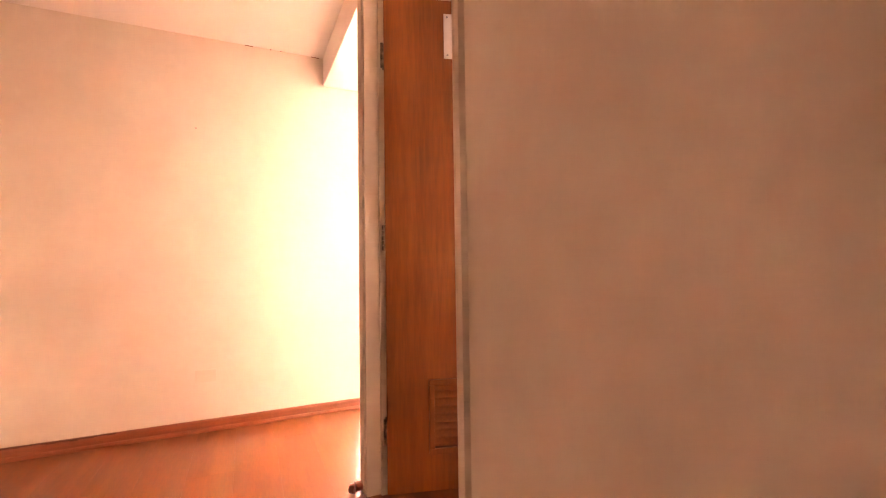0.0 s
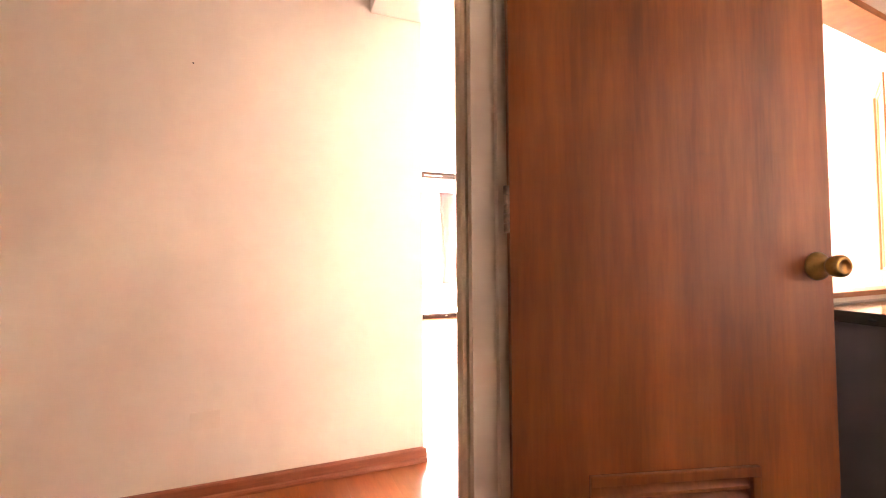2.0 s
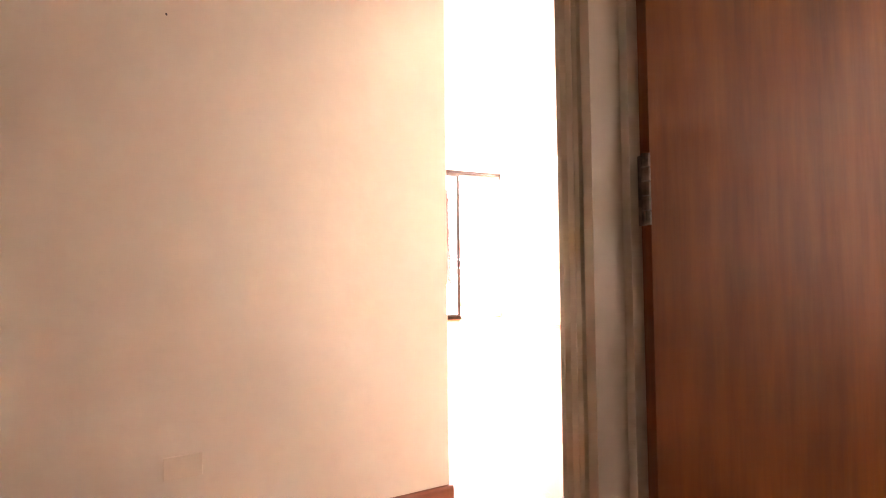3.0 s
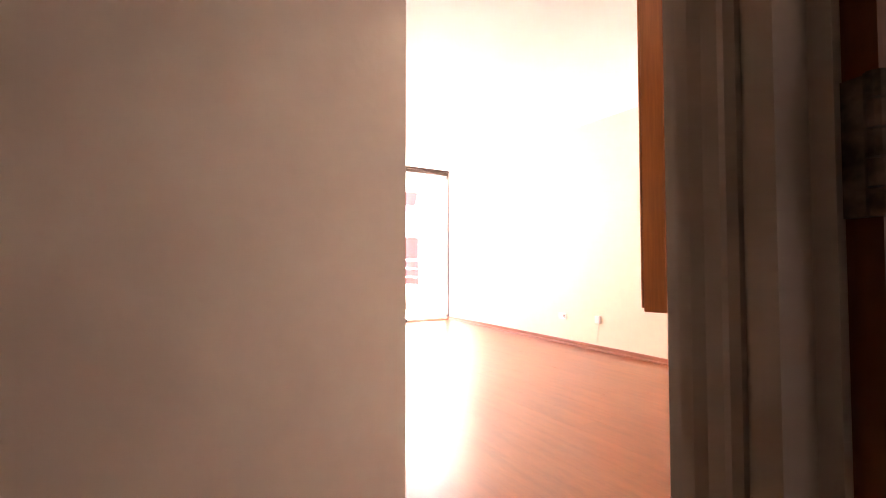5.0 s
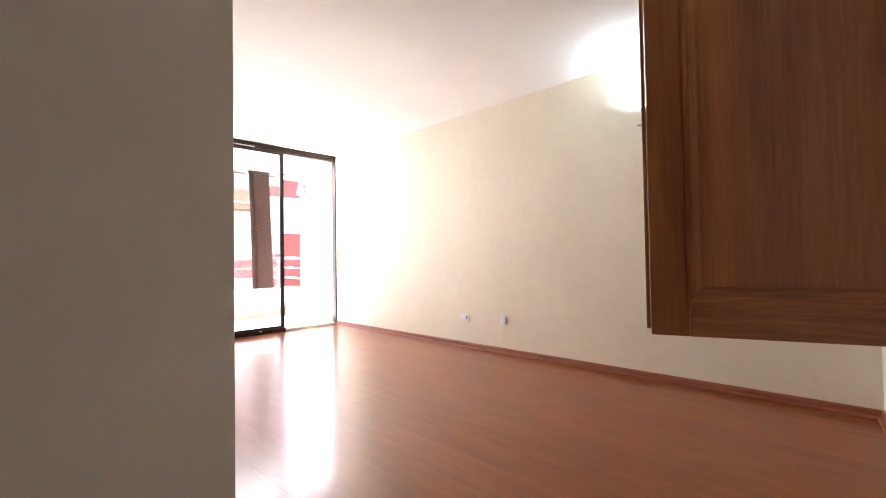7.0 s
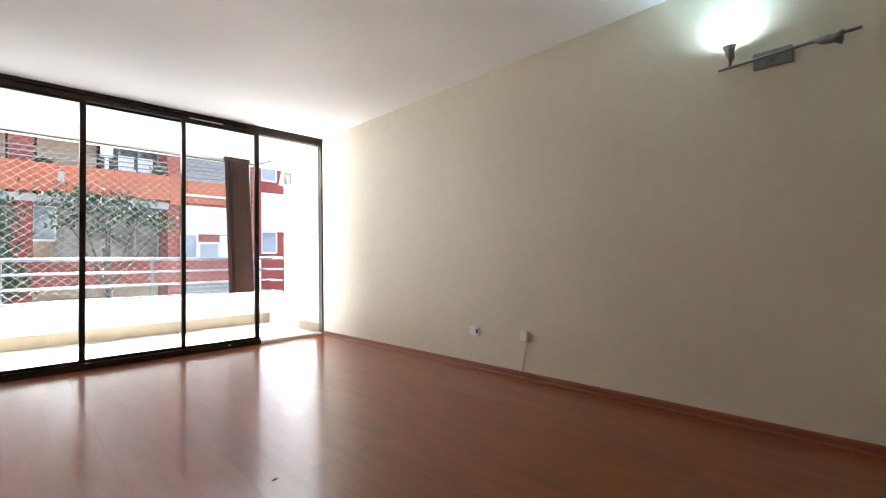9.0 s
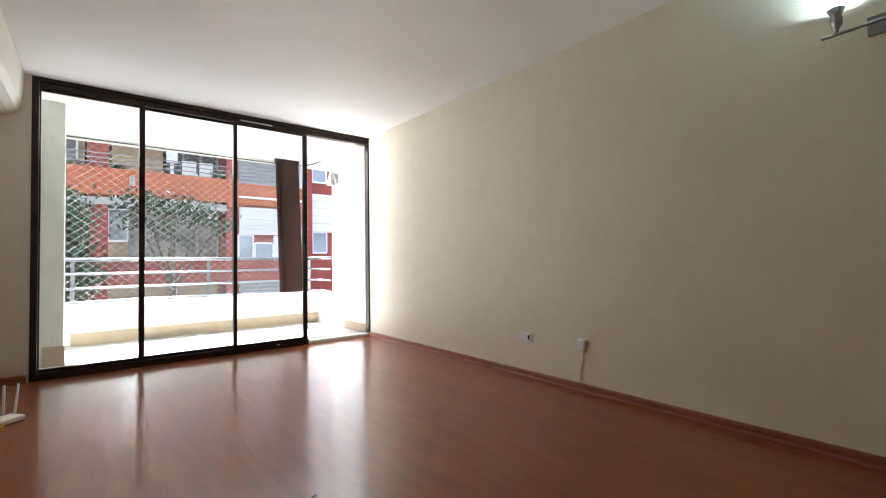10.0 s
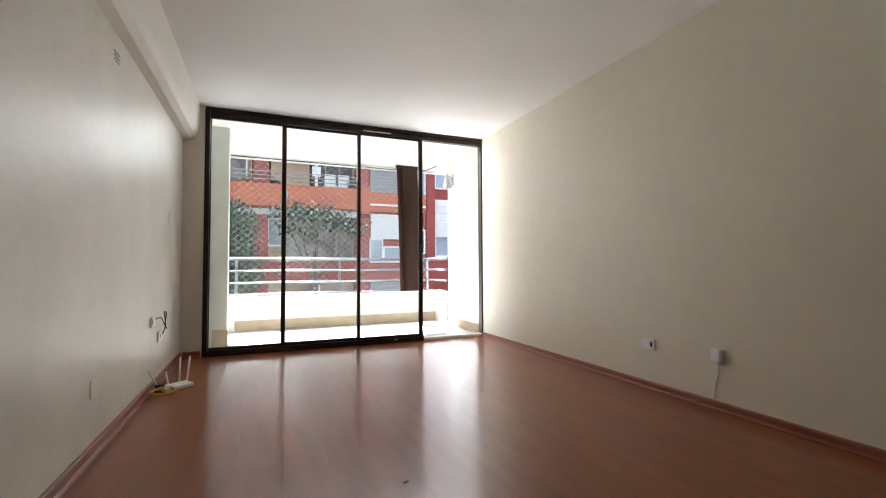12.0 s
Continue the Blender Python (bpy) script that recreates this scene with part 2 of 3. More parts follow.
strip(bm, KX + 0.035, H0, -0.1, H + 0.1)
strip(bm, H1, 0.0, -0.1, H + 0.1)
strip(bm, H0, H1, -0.1, HZ0)
strip(bm, H0, H1, HZ1, H + 0.1)
solid("wall_kitchen_north", bm, M_WALL, "cream kitchen wall with a serving hatch")
# kitchen wall with its door
D0, D1, DZ = -6.972, -6.102, 2.09
bm = bmesh.new()
box(bm, KX - 0.02, KX + 0.035, -11.0, D0, -0.1, H + 0.1)
box(bm, KX - 0.02, KX + 0.035, D1, KY, -0.1, H + 0.1)
box(bm, KX - 0.02, KX + 0.035, D0, D1, DZ, H + 0.1)
solid("wall_kitchen_west", bm, M_WALL, "cream hall wall with a doorway to the kitchen")
solid("wall_hall_west", boxed(-5.3, -5.2, -11.0, YE, -0.1, H + 0.1), M_WALL, "plain cream hall wall")
solid("wall_hall_south", boxed(-5.3, 0.15, -11.1, -11.0, -0.1, H + 0.1), M_WALL, "plain cream end wall")
solid("ceiling", boxed(-3.6, 0.15, -11.0, 0.05, H, H + 0.12), M_CEIL, "flat white ceiling")
solid("ceiling_hall", boxed(-5.2, -3.529, -11.0, YE, HH, HH + 0.2), M_CEIL, "lower white hall ceiling with hairline crack")
bm = bmesh.new()
box(bm, -3.527, -3.19, KY, YE, 2.076, H - 0.001, 0.006)
solid("beam_hall", bm, M_CEIL, "white painted beam over the passage")
bm = bmesh.new()
prof = [(0, 2.12), (0.06, 2.13), (0.105, 2.16), (0.13, 2.22), (0.138, 2.3), (0.145, H + 0.01), (0, H + 0.01)]
ra, rb = ([bm.verts.new((XL + o, y, z)) for o, z in prof] for y in (YE, -0.03))
for i in range(len(prof)):
    j = (i + 1) % len(prof)
    bm.faces.new((ra[i], ra[j], rb[j], rb[i]))
bm.faces.new(ra)
bm.faces.new(rb[::-1])
solid("beam", bm, M_WALL, "cream plastered beam with a rounded edge")

# added walls close the kitchen and govern the light on its door
solid("wall_kitchen_south", boxed(KX + 0.035, 0.0, -7.7, -7.6, -0.1, H), M_WALL, "plain cream wall added to close the kitchen and limit its light")
solid("wall_kitchen_east", boxed(-0.9, -0.8, -7.6, ky(-0.9) - 0.1, -0.1, H), M_WALL, "plain cream wall added to close the kitchen and limit its light")

# hairline crack where the hall ceiling meets the wall
ck = thing("trim_crack", "dark hairline crack between ceiling and wall", "crack", kind="structure")
for xa, xb in ((-3.99, -3.945), (-3.85, -3.84), (-3.79, -3.78), (-3.60, -3.553)):
    part("gap", boxed(xa, xb, YE - 0.003, YE - 0.0005, HH - 0.004, HH - 0.0005), M_BASE, ck)
# baseboards
BASE = [(0, 0), (0.028, 0), (0.028, 0.009), (0.024, 0.017), (0.016, 0.021), (0.014, 0.054), (0.01, 0.062), (0, 0.064)]
for a, b in (((0, KE), (0, -0.002)), ((XL, -0.03), (XL, YE)), ((-3.262, YE), (-5.2, YE)), ((-3.15, -0.03), (XL + 0.026, -0.03)),
             ((KX + 0.1, ky(KX + 0.1)), (-0.03, ky(-0.03))), ((KX - 0.02, -11.0), (KX - 0.02, D0 - 0.08))):
    bm = sweep(bmesh.new(), [(o, FZ + z * (0.86 if a[0] == 0 else 1)) for o, z in BASE], a, b)
    solid("baseboard", bm, M_BASE, "reddish brown wooden baseboard with a quarter-round foot")

# ---- serving hatch, kitchen ----
hatch = thing("window_hatch", "varnished wooden frame of an open serving hatch", "hatch frame", kind="structure")
for nm, xa, xb, z0, z1 in (("frame_side", H0, H0 + 0.03, HZ0, HZ1), ("frame_side", H1 - 0.03, H1, HZ0, HZ1),
                           ("frame_head", H0 + 0.03, H1 - 0.03, HZ1 - 0.03, HZ1), ("frame_sill", H0 + 0.03, H1 - 0.03, HZ0, HZ0 + 0.02)):
    bm = bmesh.new()
    strip(bm, xa, xb, z0, z1, 0.13, 0.015)
    part(nm, bm, M_PINE_RAIL if "side" not in nm else M_PINE, hatch)


def shutter(width, height, at, label):
    """A framed pine shutter with a sunken panel; hinge at the local origin, leaf along +x, face to +y."""
    t = thing("hatch_shutter", label, "shutter", at, "shutters of the hatch")
    s, d = 0.072, 0.022
    part("stile", boxed(0, s, 0, d, 0, height, 0.003), M_PINE, t)
    part("stile", boxed(width - s, width, 0, d, 0, height, 0.003), M_PINE, t)
    part("rail", boxed(s, width - s, 0.001, d - 0.001, 0, s, 0.002), M_PINE_RAIL, t)
    part("rail", boxed(s, width - s, 0.001, d - 0.001, height - s, height, 0.002), M_PINE_RAIL, t)
    part("panel", boxed(s - 0.005, width - s + 0.005, 0.003, 0.008, s - 0.005, height - s + 0.005), M_PINE, t)
    x0, x1, z0, z1, w = s - 0.004, width - s + 0.004, s - 0.004, height - s + 0.004, 0.034
    outer = [(x0, z0), (x1, z0), (x1, z1), (x0, z1)]
    inner = [(x0 + w, z0 + w), (x1 - w, z0 + w), (x1 - w, z1 - w), (x0 + w, z1 - w)]
    steps = ((0.0, d - 0.004), (0.0, d + 0.007), (0.2, d + 0.009), (0.34, d + 0.004), (0.4, d - 0.003), (0.75, d - 0.006), (1.0, 0.006))
    for k in range(4):
        bm = bmesh.new()
        rows = []
        for f, y in steps:
            (a, b), (c, e) = outer[k], inner[k]
            (g, h), (p, q) = outer[(k + 1) % 4], inner[(k + 1) % 4]
            rows.append((bm.verts.new((a + (c - a) * f, y, b + (e - b) * f)), bm.verts.new((g + (p - g) * f, y, h + (q - h) * f))))
        for (a, b), (c, e) in zip(rows, rows[1:]):
            bm.faces.new((a, b, e, c))
        part("moulding", bm, M_PINE if k % 2 else M_PINE_RAIL, t, "moulded strip round the panel")
    part("edge_strip", boxed(width + 0.001, width + 0.009, -0.012, d - 0.004, 0.012, height - 0.01, 0.002), M_PINE, t, "darker closing strip")
    for z in (0.12, height - 0.16):
        part("hinge", rod(bmesh.new(), (-0.006, 0.004, z), (-0.006, 0.004, z + 0.07), 0.006), M_BRASS, t, "small brass hinge")
    return t


ang = math.degrees(math.atan2(-5.37 + 5.925, -2.543 + 2.342))
shutter(0.602, HZ1 - HZ0, pose(-2.342, -5.925, HZ0 + 0.004, 0, 0, ang), "varnished pine hatch shutter standing wide open")
shutter(0.6, HZ1 - HZ0, pose(H1 + 0.012, ky(H1) + 0.03, HZ0 + 0.004, 0, 0, 28), "varnished pine hatch shutter folded back to the wall")

counter = thing("kitchen_unit", "blue grey kitchen unit below the hatch", "kitchen unit")
part("body", prism(bmesh.new(), [(-2.34, -6.45), (-0.92, -6.45), (-0.92, -5.95), (-2.25, -6.065)], FZ, 0.703), M_BLUEGREY, counter)
part("plinth", prism(bmesh.new(), [(-2.3, -6.462), (-0.94, -6.462), (-0.94, -6.452), (-2.3, -6.452)], FZ, 0.07), M_BLACK, counter)
part("end_panel", prism(bmesh.new(), [(-2.352, -6.448), (-2.342, -6.45), (-2.253, -6.065), (-2.263, -6.063)], FZ + 0.001, 0.703), M_BLUEGREY, counter)
top = thing("worktop", "polished black stone worktop under the hatch", "worktop")
part("slab", prism(bmesh.new(), [(-2.37, -6.47), (-0.91, -6.47), (-0.91, ky(-0.91) - 0.118), (-2.28, ky(-2.28) - 0.118)], 0.705, 0.742), M_GRANITE, top)

# kitchen door and its casing
cas = thing("trim_door", "white painted door casing and lining", "door casing", kind="structure")
CP = [(0, 0), (0.008, 0), (0.012, 0.006), (0.009, 0.012), (0.009, 0.024), (0.014, 0.032), (0.014, 0.042), (0, 0.046)]


def casing_leg(y0, sgn, z1):
    bm = bmesh.new()
    lo, hi = ([bm.verts.new((KX - 0.02 - o, y0 + sgn * a, z)) for o, a in CP] for z in (FZ, z1))
    n = len(CP)
    for i in range(n):
        j = (i + 1) % n
        bm.faces.new((lo[i], lo[j], hi[j], hi[i]))
    bm.faces.new(lo)
    bm.faces.new(hi)
    return bm


part("casing_leg", casing_leg(D1 + 0.002, 1, DZ + 0.046), M_CASING, cas)
part("casing_leg", casing_leg(D0 - 0.002, -1, DZ + 0.046), M_CASING, cas)
part("casing_head", boxed(KX - 0.034, KX - 0.021, D0, D1, DZ + 0.001, DZ + 0.046, 0.004), M_CASING, cas)
part("lining", boxed(KX - 0.023, KX + 0.038, D1 - 0.02, D1 - 0.001, FZ, DZ), M_CASING, cas)
part("lining", boxed(KX - 0.023, KX + 0.038, D0 + 0.001, D0 + 0.008, FZ, DZ), M_CASING, cas)
part("lining_head", boxed(KX - 0.023, KX + 0.038, D0 + 0.008, D1 - 0.02, DZ - 0.02, DZ - 0.001), M_CASING, cas)

door = thing("door_kitchen", "brown wood veneer door standing open, with a louvred vent", "door",
             pose(-3.456, -6.138, FZ + 0.008, 0, 0, -15), kind="structure")
LW0, LW1, LZ0, LZ1, DW = 0.172, 0.578, 0.15, 0.452, 0.792
bm = bmesh.new()
box(bm, 0, LW0, -0.02, 0.02, 0, 2.06)
box(bm, LW1, DW, -0.02, 0.02, 0, 2.06)
box(bm, LW0, LW1, -0.02, 0.02, 0, LZ0)
box(bm, LW0, LW1, -0.02, 0.02, LZ1, 2.06)
bmesh.ops.remove_doubles(bm, verts=bm.verts, dist=0.0001)
part("leaf", bm, M_DOOR, door)
vent = part("vent_frame", boxed(LW0, LW1, -0.033, -0.02, LZ1 - 0.022, LZ1, 0.003), M_DOOR, door)
part("vent_frame_bottom", boxed(LW0, LW1, -0.033, -0.02, LZ0, LZ0 + 0.022, 0.003), M_DOOR, door)
for xa in (LW0, LW1 - 0.022):
    part("vent_frame_side", boxed(xa, xa + 0.022, -0.033, -0.02, LZ0 + 0.022, LZ1 - 0.022, 0.003), M_DOOR, door)
slat = None
for i in range(8):
    z = LZ0 + 0.03 + i * (LZ1 - LZ0 - 0.05) / 8
    bm = bmesh.new()
    vs = [bm.verts.new(p) for p in ((LW0 + 0.02, -0.024, z), (LW1 - 0.02, -0.024, z), (LW1 - 0.02, 0.004, z + 0.03), (LW0 + 0.02, 0.004, z + 0.03),
                                    (LW0 + 0.02, -0.024, z + 0.007), (LW1 - 0.02, -0.024, z + 0.007), (LW1 - 0.02, 0.004, z + 0.037), (LW0 + 0.02, 0.004, z + 0.037))]
    for f in ((0, 1, 2, 3), (4, 5, 6, 7), (0, 1, 5, 4), (2, 3, 7, 6), (1, 2, 6, 5), (0, 3, 7, 4)):
        bm.faces.new([vs[k] for k in f])
    part("slat", bm, M_DOOR, door)
# dark sheet behind the slats: shade in the gaps put into colour
part("vent_shade_sheet", boxed(LW0, LW1, 0.012, 0.018, LZ0, LZ1), M_SUBFLOOR, door, "dark sheet standing in for shade between the slats")
knob = [(0.034, 0), (0.034, 0.004), (0.026, 0.012), (0.014, 0.016), (0.013, 0.03), (0.022, 0.036), (0.026, 0.046), (0.026, 0.058), (0.02, 0.064), (0.014, 0.064), (0.013, 0.061)]
part("door_knob", lathe(bmesh.new(), knob, pose(DW - 0.04, -0.02, 0.908, 90, 0, 0)), M_BRASS, door, "round worn brass knob", True)
part("door_knob", lathe(bmesh.new(), knob, pose(DW - 0.04, 0.02, 0.908, -90, 0, 0)), M_BRASS, door, "round worn brass knob", True)
for z in (0.2, 0.987, 1.75):
    bm = bmesh.new()
    for k in range(5):
        rod(bm, (-0.008, -0.022, z + 0.021 * k), (-0.008, -0.022, z + 0.021 * k + 0.019), 0.0065)
    box(bm, -0.006, 0.0, -0.02, 0.012, z, z + 0.104)
    part("hinge", bm, M_HINGE, door, "paint-spotted brass butt hinge")
plate = thing("door_sign", "small blank white plate screwed to the kitchen door", "sign", pose(-3.456, -6.138, FZ + 0.008, 0, 0, -15))
part("plate", boxed(0.255, 0.4, -0.024, -0.0205, 1.805, 2.0, 0.001), M_PALE, plate)
for px, pz in ((0.27, 1.82), (0.385, 1.82), (0.27, 1.985), (0.385, 1.985)):
    part("screw", rod(bmesh.new(), (px, -0.0265, pz), (px, -0.0242, pz), 0.004, seg=8), M_STEEL, plate)
stop = thing("door_stopper", "small turned wooden stopper at the casing foot", "door stopper", pose(KX - 0.03, KY - 0.035, FZ))
part("base", rod(bmesh.new(), (-0.002, 0, 0.03), (-0.03, 0, 0.03), 0.02), M_BASE, stop)
part("pad", rod(bmesh.new(), (-0.03, 0, 0.022), (-0.05, 0.012, 0.022), 0.022, 0.018), M_BASE, stop)

# ---- balcony window ----
FX0, FX1 = -3.135, -0.001
win = thing("window_1", "dark bronze aluminium sliding balcony window, one bay open", "window", kind="structure")
part("frame_head", boxed(FX0, FX1, -0.035, 0.075, H - 0.035, H - 0.001, 0.004), M_BRONZE, win)
part("frame_head_track", boxed(FX0, FX1, -0.01, 0.06, H - 0.085, H - 0.035, 0.003), M_BRONZE, win)
part("frame_jamb", boxed(FX0, FX0 + 0.045, -0.04, 0.07, FZ, H - 0.035, 0.004), M_BRONZE, win)
part("frame_jamb", boxed(FX1 - 0.016, FX1, -0.025, 0.06, FZ, H - 0.035, 0.003), M_BRONZE, win)
part("frame_sill", boxed(FX0, -0.8, -0.03, 0.07, FZ, 0.022, 0.003), M_BRONZE, win)
part("threshold", boxed(-0.8, FX1, -0.015, 0.06, FZ, 0.0, 0.002), M_PILLAR, win, "pale threshold strip")


def panel(x0, x1, y, w0, w1):
    p = part("sash", boxed(x0, x0 + w0, y, y + 0.028, 0.022, H - 0.06, 0.003), M_BRONZE, win)
    part("stile", boxed(x1 - w1, x1, y, y + 0.028, 0.022, H - 0.06, 0.003), M_BRONZE, p)
    part("bottom_rail", boxed(x0 + w0, x1 - w1, y + 0.002, y + 0.026, 0.022, 0.048, 0.003), M_BRONZE, p)
    part("top_rail", boxed(x0 + w0, x1 - w1, y + 0.002, y + 0.026, H - 0.105, H - 0.06, 0.003), M_BRONZE, p)
    g = part("pane", boxed(x0 + w0, x1 - w1, y + 0.012, y + 0.017, 0.048, H - 0.105), M_GLASS, p)
    g.visible_shadow = False


panel(FX0 + 0.045, -2.36, 0.005, 0.01, 0.045)
panel(-2.405, -1.555, 0.036, 0.03, 0.036)
panel(-1.592, -0.8, 0.004, 0.036, 0.05)
part("handle", boxed(-0.842, -0.812, -0.012, 0.003, 0.92, 1.12, 0.003), M_BLACK, win, "black recessed pull")

part("head_strip", boxed(-1.53, -1.2, -0.014, -0.0105, H - 0.062, H - 0.05), M_PLASTIC, win, "pale brush strip")
part("sill_stop", boxed(-1.16, -1.13, -0.034, -0.031, 0.0, 0.012), M_PLASTIC, win, "small pale stop")

# ---- balcony ----
BD = 1.56
bal = boxed(-3.6, 0.6, 0.06, BD + 0.14, -0.2, -0.012)
bf = solid("floor_balcony", bal, M_TILE, "pale tiled balcony floor")
solid("wall_balcony_front", boxed(-3.6, -0.03, BD, BD + 0.12, -0.2, 0.445), M_WHITE_OUT, "low white balcony parapet")
solid("wall_balcony_side", boxed(-0.03, 0.1, 1.092, BD + 0.12, -0.2, 0.445), M_WHITE_OUT, "low white balcony parapet return")
bm = bmesh.new()
box(bm, -2.93, -0.03, BD - 0.014, BD, -0.012, 0.13)
box(bm, -0.014, -0.0, 0.08, 1.092, -0.012, 0.1)
solid("trim_balcony", bm, M_BEIGE, "beige painted skirting on the balcony")
pil = solid("pillar_balcony", boxed(-3.6, -2.945, 0.43, 0.62, -0.2, 2.45), M_PILLAR, "pale grey painted balcony pillar")
solid("trim_pillar", boxed(-3.09, -2.935, 0.42, 0.43, -0.012, 0.17), M_BEIGE, "beige painted pillar base")
solid("wall_balcony_west", boxed(-3.6, -3.4, 0.62, BD, -0.2, 2.45), M_WHITE_OUT, "white balcony end wall")
solid("ceiling_balcony", boxed(-3.6, 0.9, 0.05, BD + 0.16, 2.42, 2.62), M_WHITE_OUT, "white balcony ceiling slab")
solid("trim_slab_edge", boxed(-3.6, 0.9, BD + 0.1, BD + 0.165, 2.375, 2.42), M_WHITE_OUT, "white drip edge of the balcony slab")
tube("cable_balcony", [(-3.4, BD + 0.05, 2.385), (-2, BD + 0.05, 2.38), (-0.8, BD + 0.05, 2.375), (-0.3, BD + 0.03, 2.36), (-0.1, BD - 0.2, 2.4), (-0.03, 1.2, 2.46)], 0.007, M_BLACK)
tagged(bpy.data.objects["cable_balcony"], "dark cable along the balcony ceiling edge", "cable")

rail = thing("balcony_railing", "satin steel railing with four bars on the parapet", "railing")
for z in (0.475, 0.635, 0.80, 0.965):
    r = 0.022 if z > 0.9 else 0.015
    part("bar", rod(bmesh.new(), (-3.4, BD + 0.06, z), (-0.14, BD + 0.06, z), r), M_STEEL, rail, smooth=True)
    part("bar", rod(bmesh.new(), (-0.14, BD + 0.06, z), (-0.03, 1.092, z), r), M_STEEL, rail, smooth=True)
for x in (-2.92, -1.53, -0.14):
    part("post", boxed(x - 0.018, x + 0.018, BD + 0.05, BD + 0.07, 0.44, 0.95, 0.003), M_STEEL, rail)

# safety net
bm = bmesh.new()


def strand(bm, a, b, w=0.0014):
    a, b = Vector(a), Vector(b)
    d = (b - a).normalized()
    n1 = d.cross(Vector((0, 1, 0))).normalized() * w
    if n1.length == 0:
        n1 = Vector((w, 0, 0))
    n2 = d.cross(n1).normalized() * w
    va, vb = ([bm.verts.new(p + k) for k in (n1, n2, -n1, -n2)] for p in (a, b))
    for i in range(4):
        j = (i + 1) % 4
        bm.faces.new((va[i], va[j], vb[j], vb[i]))


NX0, NX1, NZ0, NZ1, NP, NS = -2.98, -0.14, 0.47, 2.38, 0.108, 0.82
n = int(((NX1 - NX0) + (NZ1 - NZ0) / NS) / NP) + 2
for k in range(n):
    for s in (1, -1):
        o = NX0 - (NZ1 - NZ0) / NS + k * NP if s == 1 else NX0 + k * NP
        lo = max(0.0, min(((NX0 - o) * s * NS), ((NX1 - o) * s * NS)))
        hi = min(NZ1 - NZ0, max(((NX0 - o) * s * NS), ((NX1 - o) * s * NS)))
        if hi - lo < 0.02:
            continue
        q = []
        for i in range(5):
            u = lo + (hi - lo) * i / 4
            q.append((o + s * u / NS, BD + 0.085 + 0.006 * noise.noise((k * 0.4, u * 2, s)), NZ0 + u))
        for a, b in zip(q, q[1:]):
            strand(bm, a, b)
net = tagged(new("safety_net", mesh_of(bm, "safety_net", M_NET)), "white diamond-mesh nylon safety net over the railing", "net", "", "stuff")

# blind hanging from the balcony ceiling
blind = thing("balcony_blind", "dark brown slatted blind gathered to a hanging strip", "blind")
BY = BD - 0.06
bm = bmesh.new()
prof = [(-0.68, 0.0), (-0.655, -0.03), (-0.635, 0.01), (-0.615, -0.035), (-0.59, 0.0), (-0.48, -0.012), (-0.345, 0.0)]
for i in range(15):
    z0, z1 = 0.47 + i * 0.1267, 0.47 + (i + 1) * 0.1267 - 0.001
    for (xa, ya), (xb, yb) in zip(prof, prof[1:]):
        s0, s1 = 0.07 * (1 - (z0 - 0.47) / 1.9), 0.07 * (1 - (z1 - 0.47) / 1.9)
        fr = [bm.verts.new(p) for p in ((xa + s0 * 0.8, BY + ya, z0), (xb + s0, BY + yb, z0), (xb + s1, BY + yb, z1), (xa + s1 * 0.8, BY + ya, z1))]
        bk = [bm.verts.new(v.co + Vector((0, 0.006, 0))) for v in fr]
        bm.faces.new(fr)
        bm.faces.new(bk[::-1])
        for k in range(4):
            bm.faces.new((fr[k], fr[(k + 1) % 4], bk[(k + 1) % 4], bk[k]))
part("slats", bm, M_SLAT, blind)
for i in range(1, 15):
    z = 0.47 + i * 0.1267 - 0.004
    s0 = 0.07 * (1 - (z - 0.47) / 1.9)
    part("cord", boxed(-0.59 + s0, -0.35 + s0, BY - 0.014, BY - 0.004, z, z + 0.006), M_SLATLINE, blind)
part("head_rail", boxed(-0.69, -0.34, BY - 0.03, BY + 0.02, 2.37, 2.42, 0.004), M_SLAT, blind)

# lamp on the balcony's side wall
bl = thing("balcony_lamp", "small white cone lamp on the balcony side wall", "wall lamp", pose(-0.001, 0.9, 2.1))
part("wall_plate", boxed(-0.015, 0, -0.04, 0.04, -0.06, 0.1, 0.004), M_PALE, bl)
part("arm", rod(bmesh.new(), (-0.01, 0, 0.06), (-0.09, 0, 0.08), 0.008), M_STEEL, bl)
part("shade", lathe(bmesh.new(), [(0.022, 0.1), (0.03, 0.06), (0.062, -0.1), (0.058, -0.1), (0.02, 0.05)], pose(-0.095, 0, 0.0)), M_PALE, bl, smooth=True)

# ---- opposite building ----
FY = 9.0
ab = thing("apartment_building", "red and orange apartment block with planted balconies", "building")
part("wall", boxed(-9, 9, FY + 1.3, FY + 6, -3.2, 11), M_TAN, ab)
part("wall", boxed(0.33, 9, FY + 0.25, FY + 1.3, -3.2, 11), M_RED, ab)
for z in (-2.63, 0.36, 3.36, 6.36, 9.0):
    part("slab", boxed(-9, 0.34, FY + 0.1, FY + 1.3, z - 0.92, z - 0.74), M_CONCRETE, ab)
part("roof", boxed(-11.0, 9.2, FY - 0.1, FY + 6, 11, 11.25), M_CONCRETE, ab)
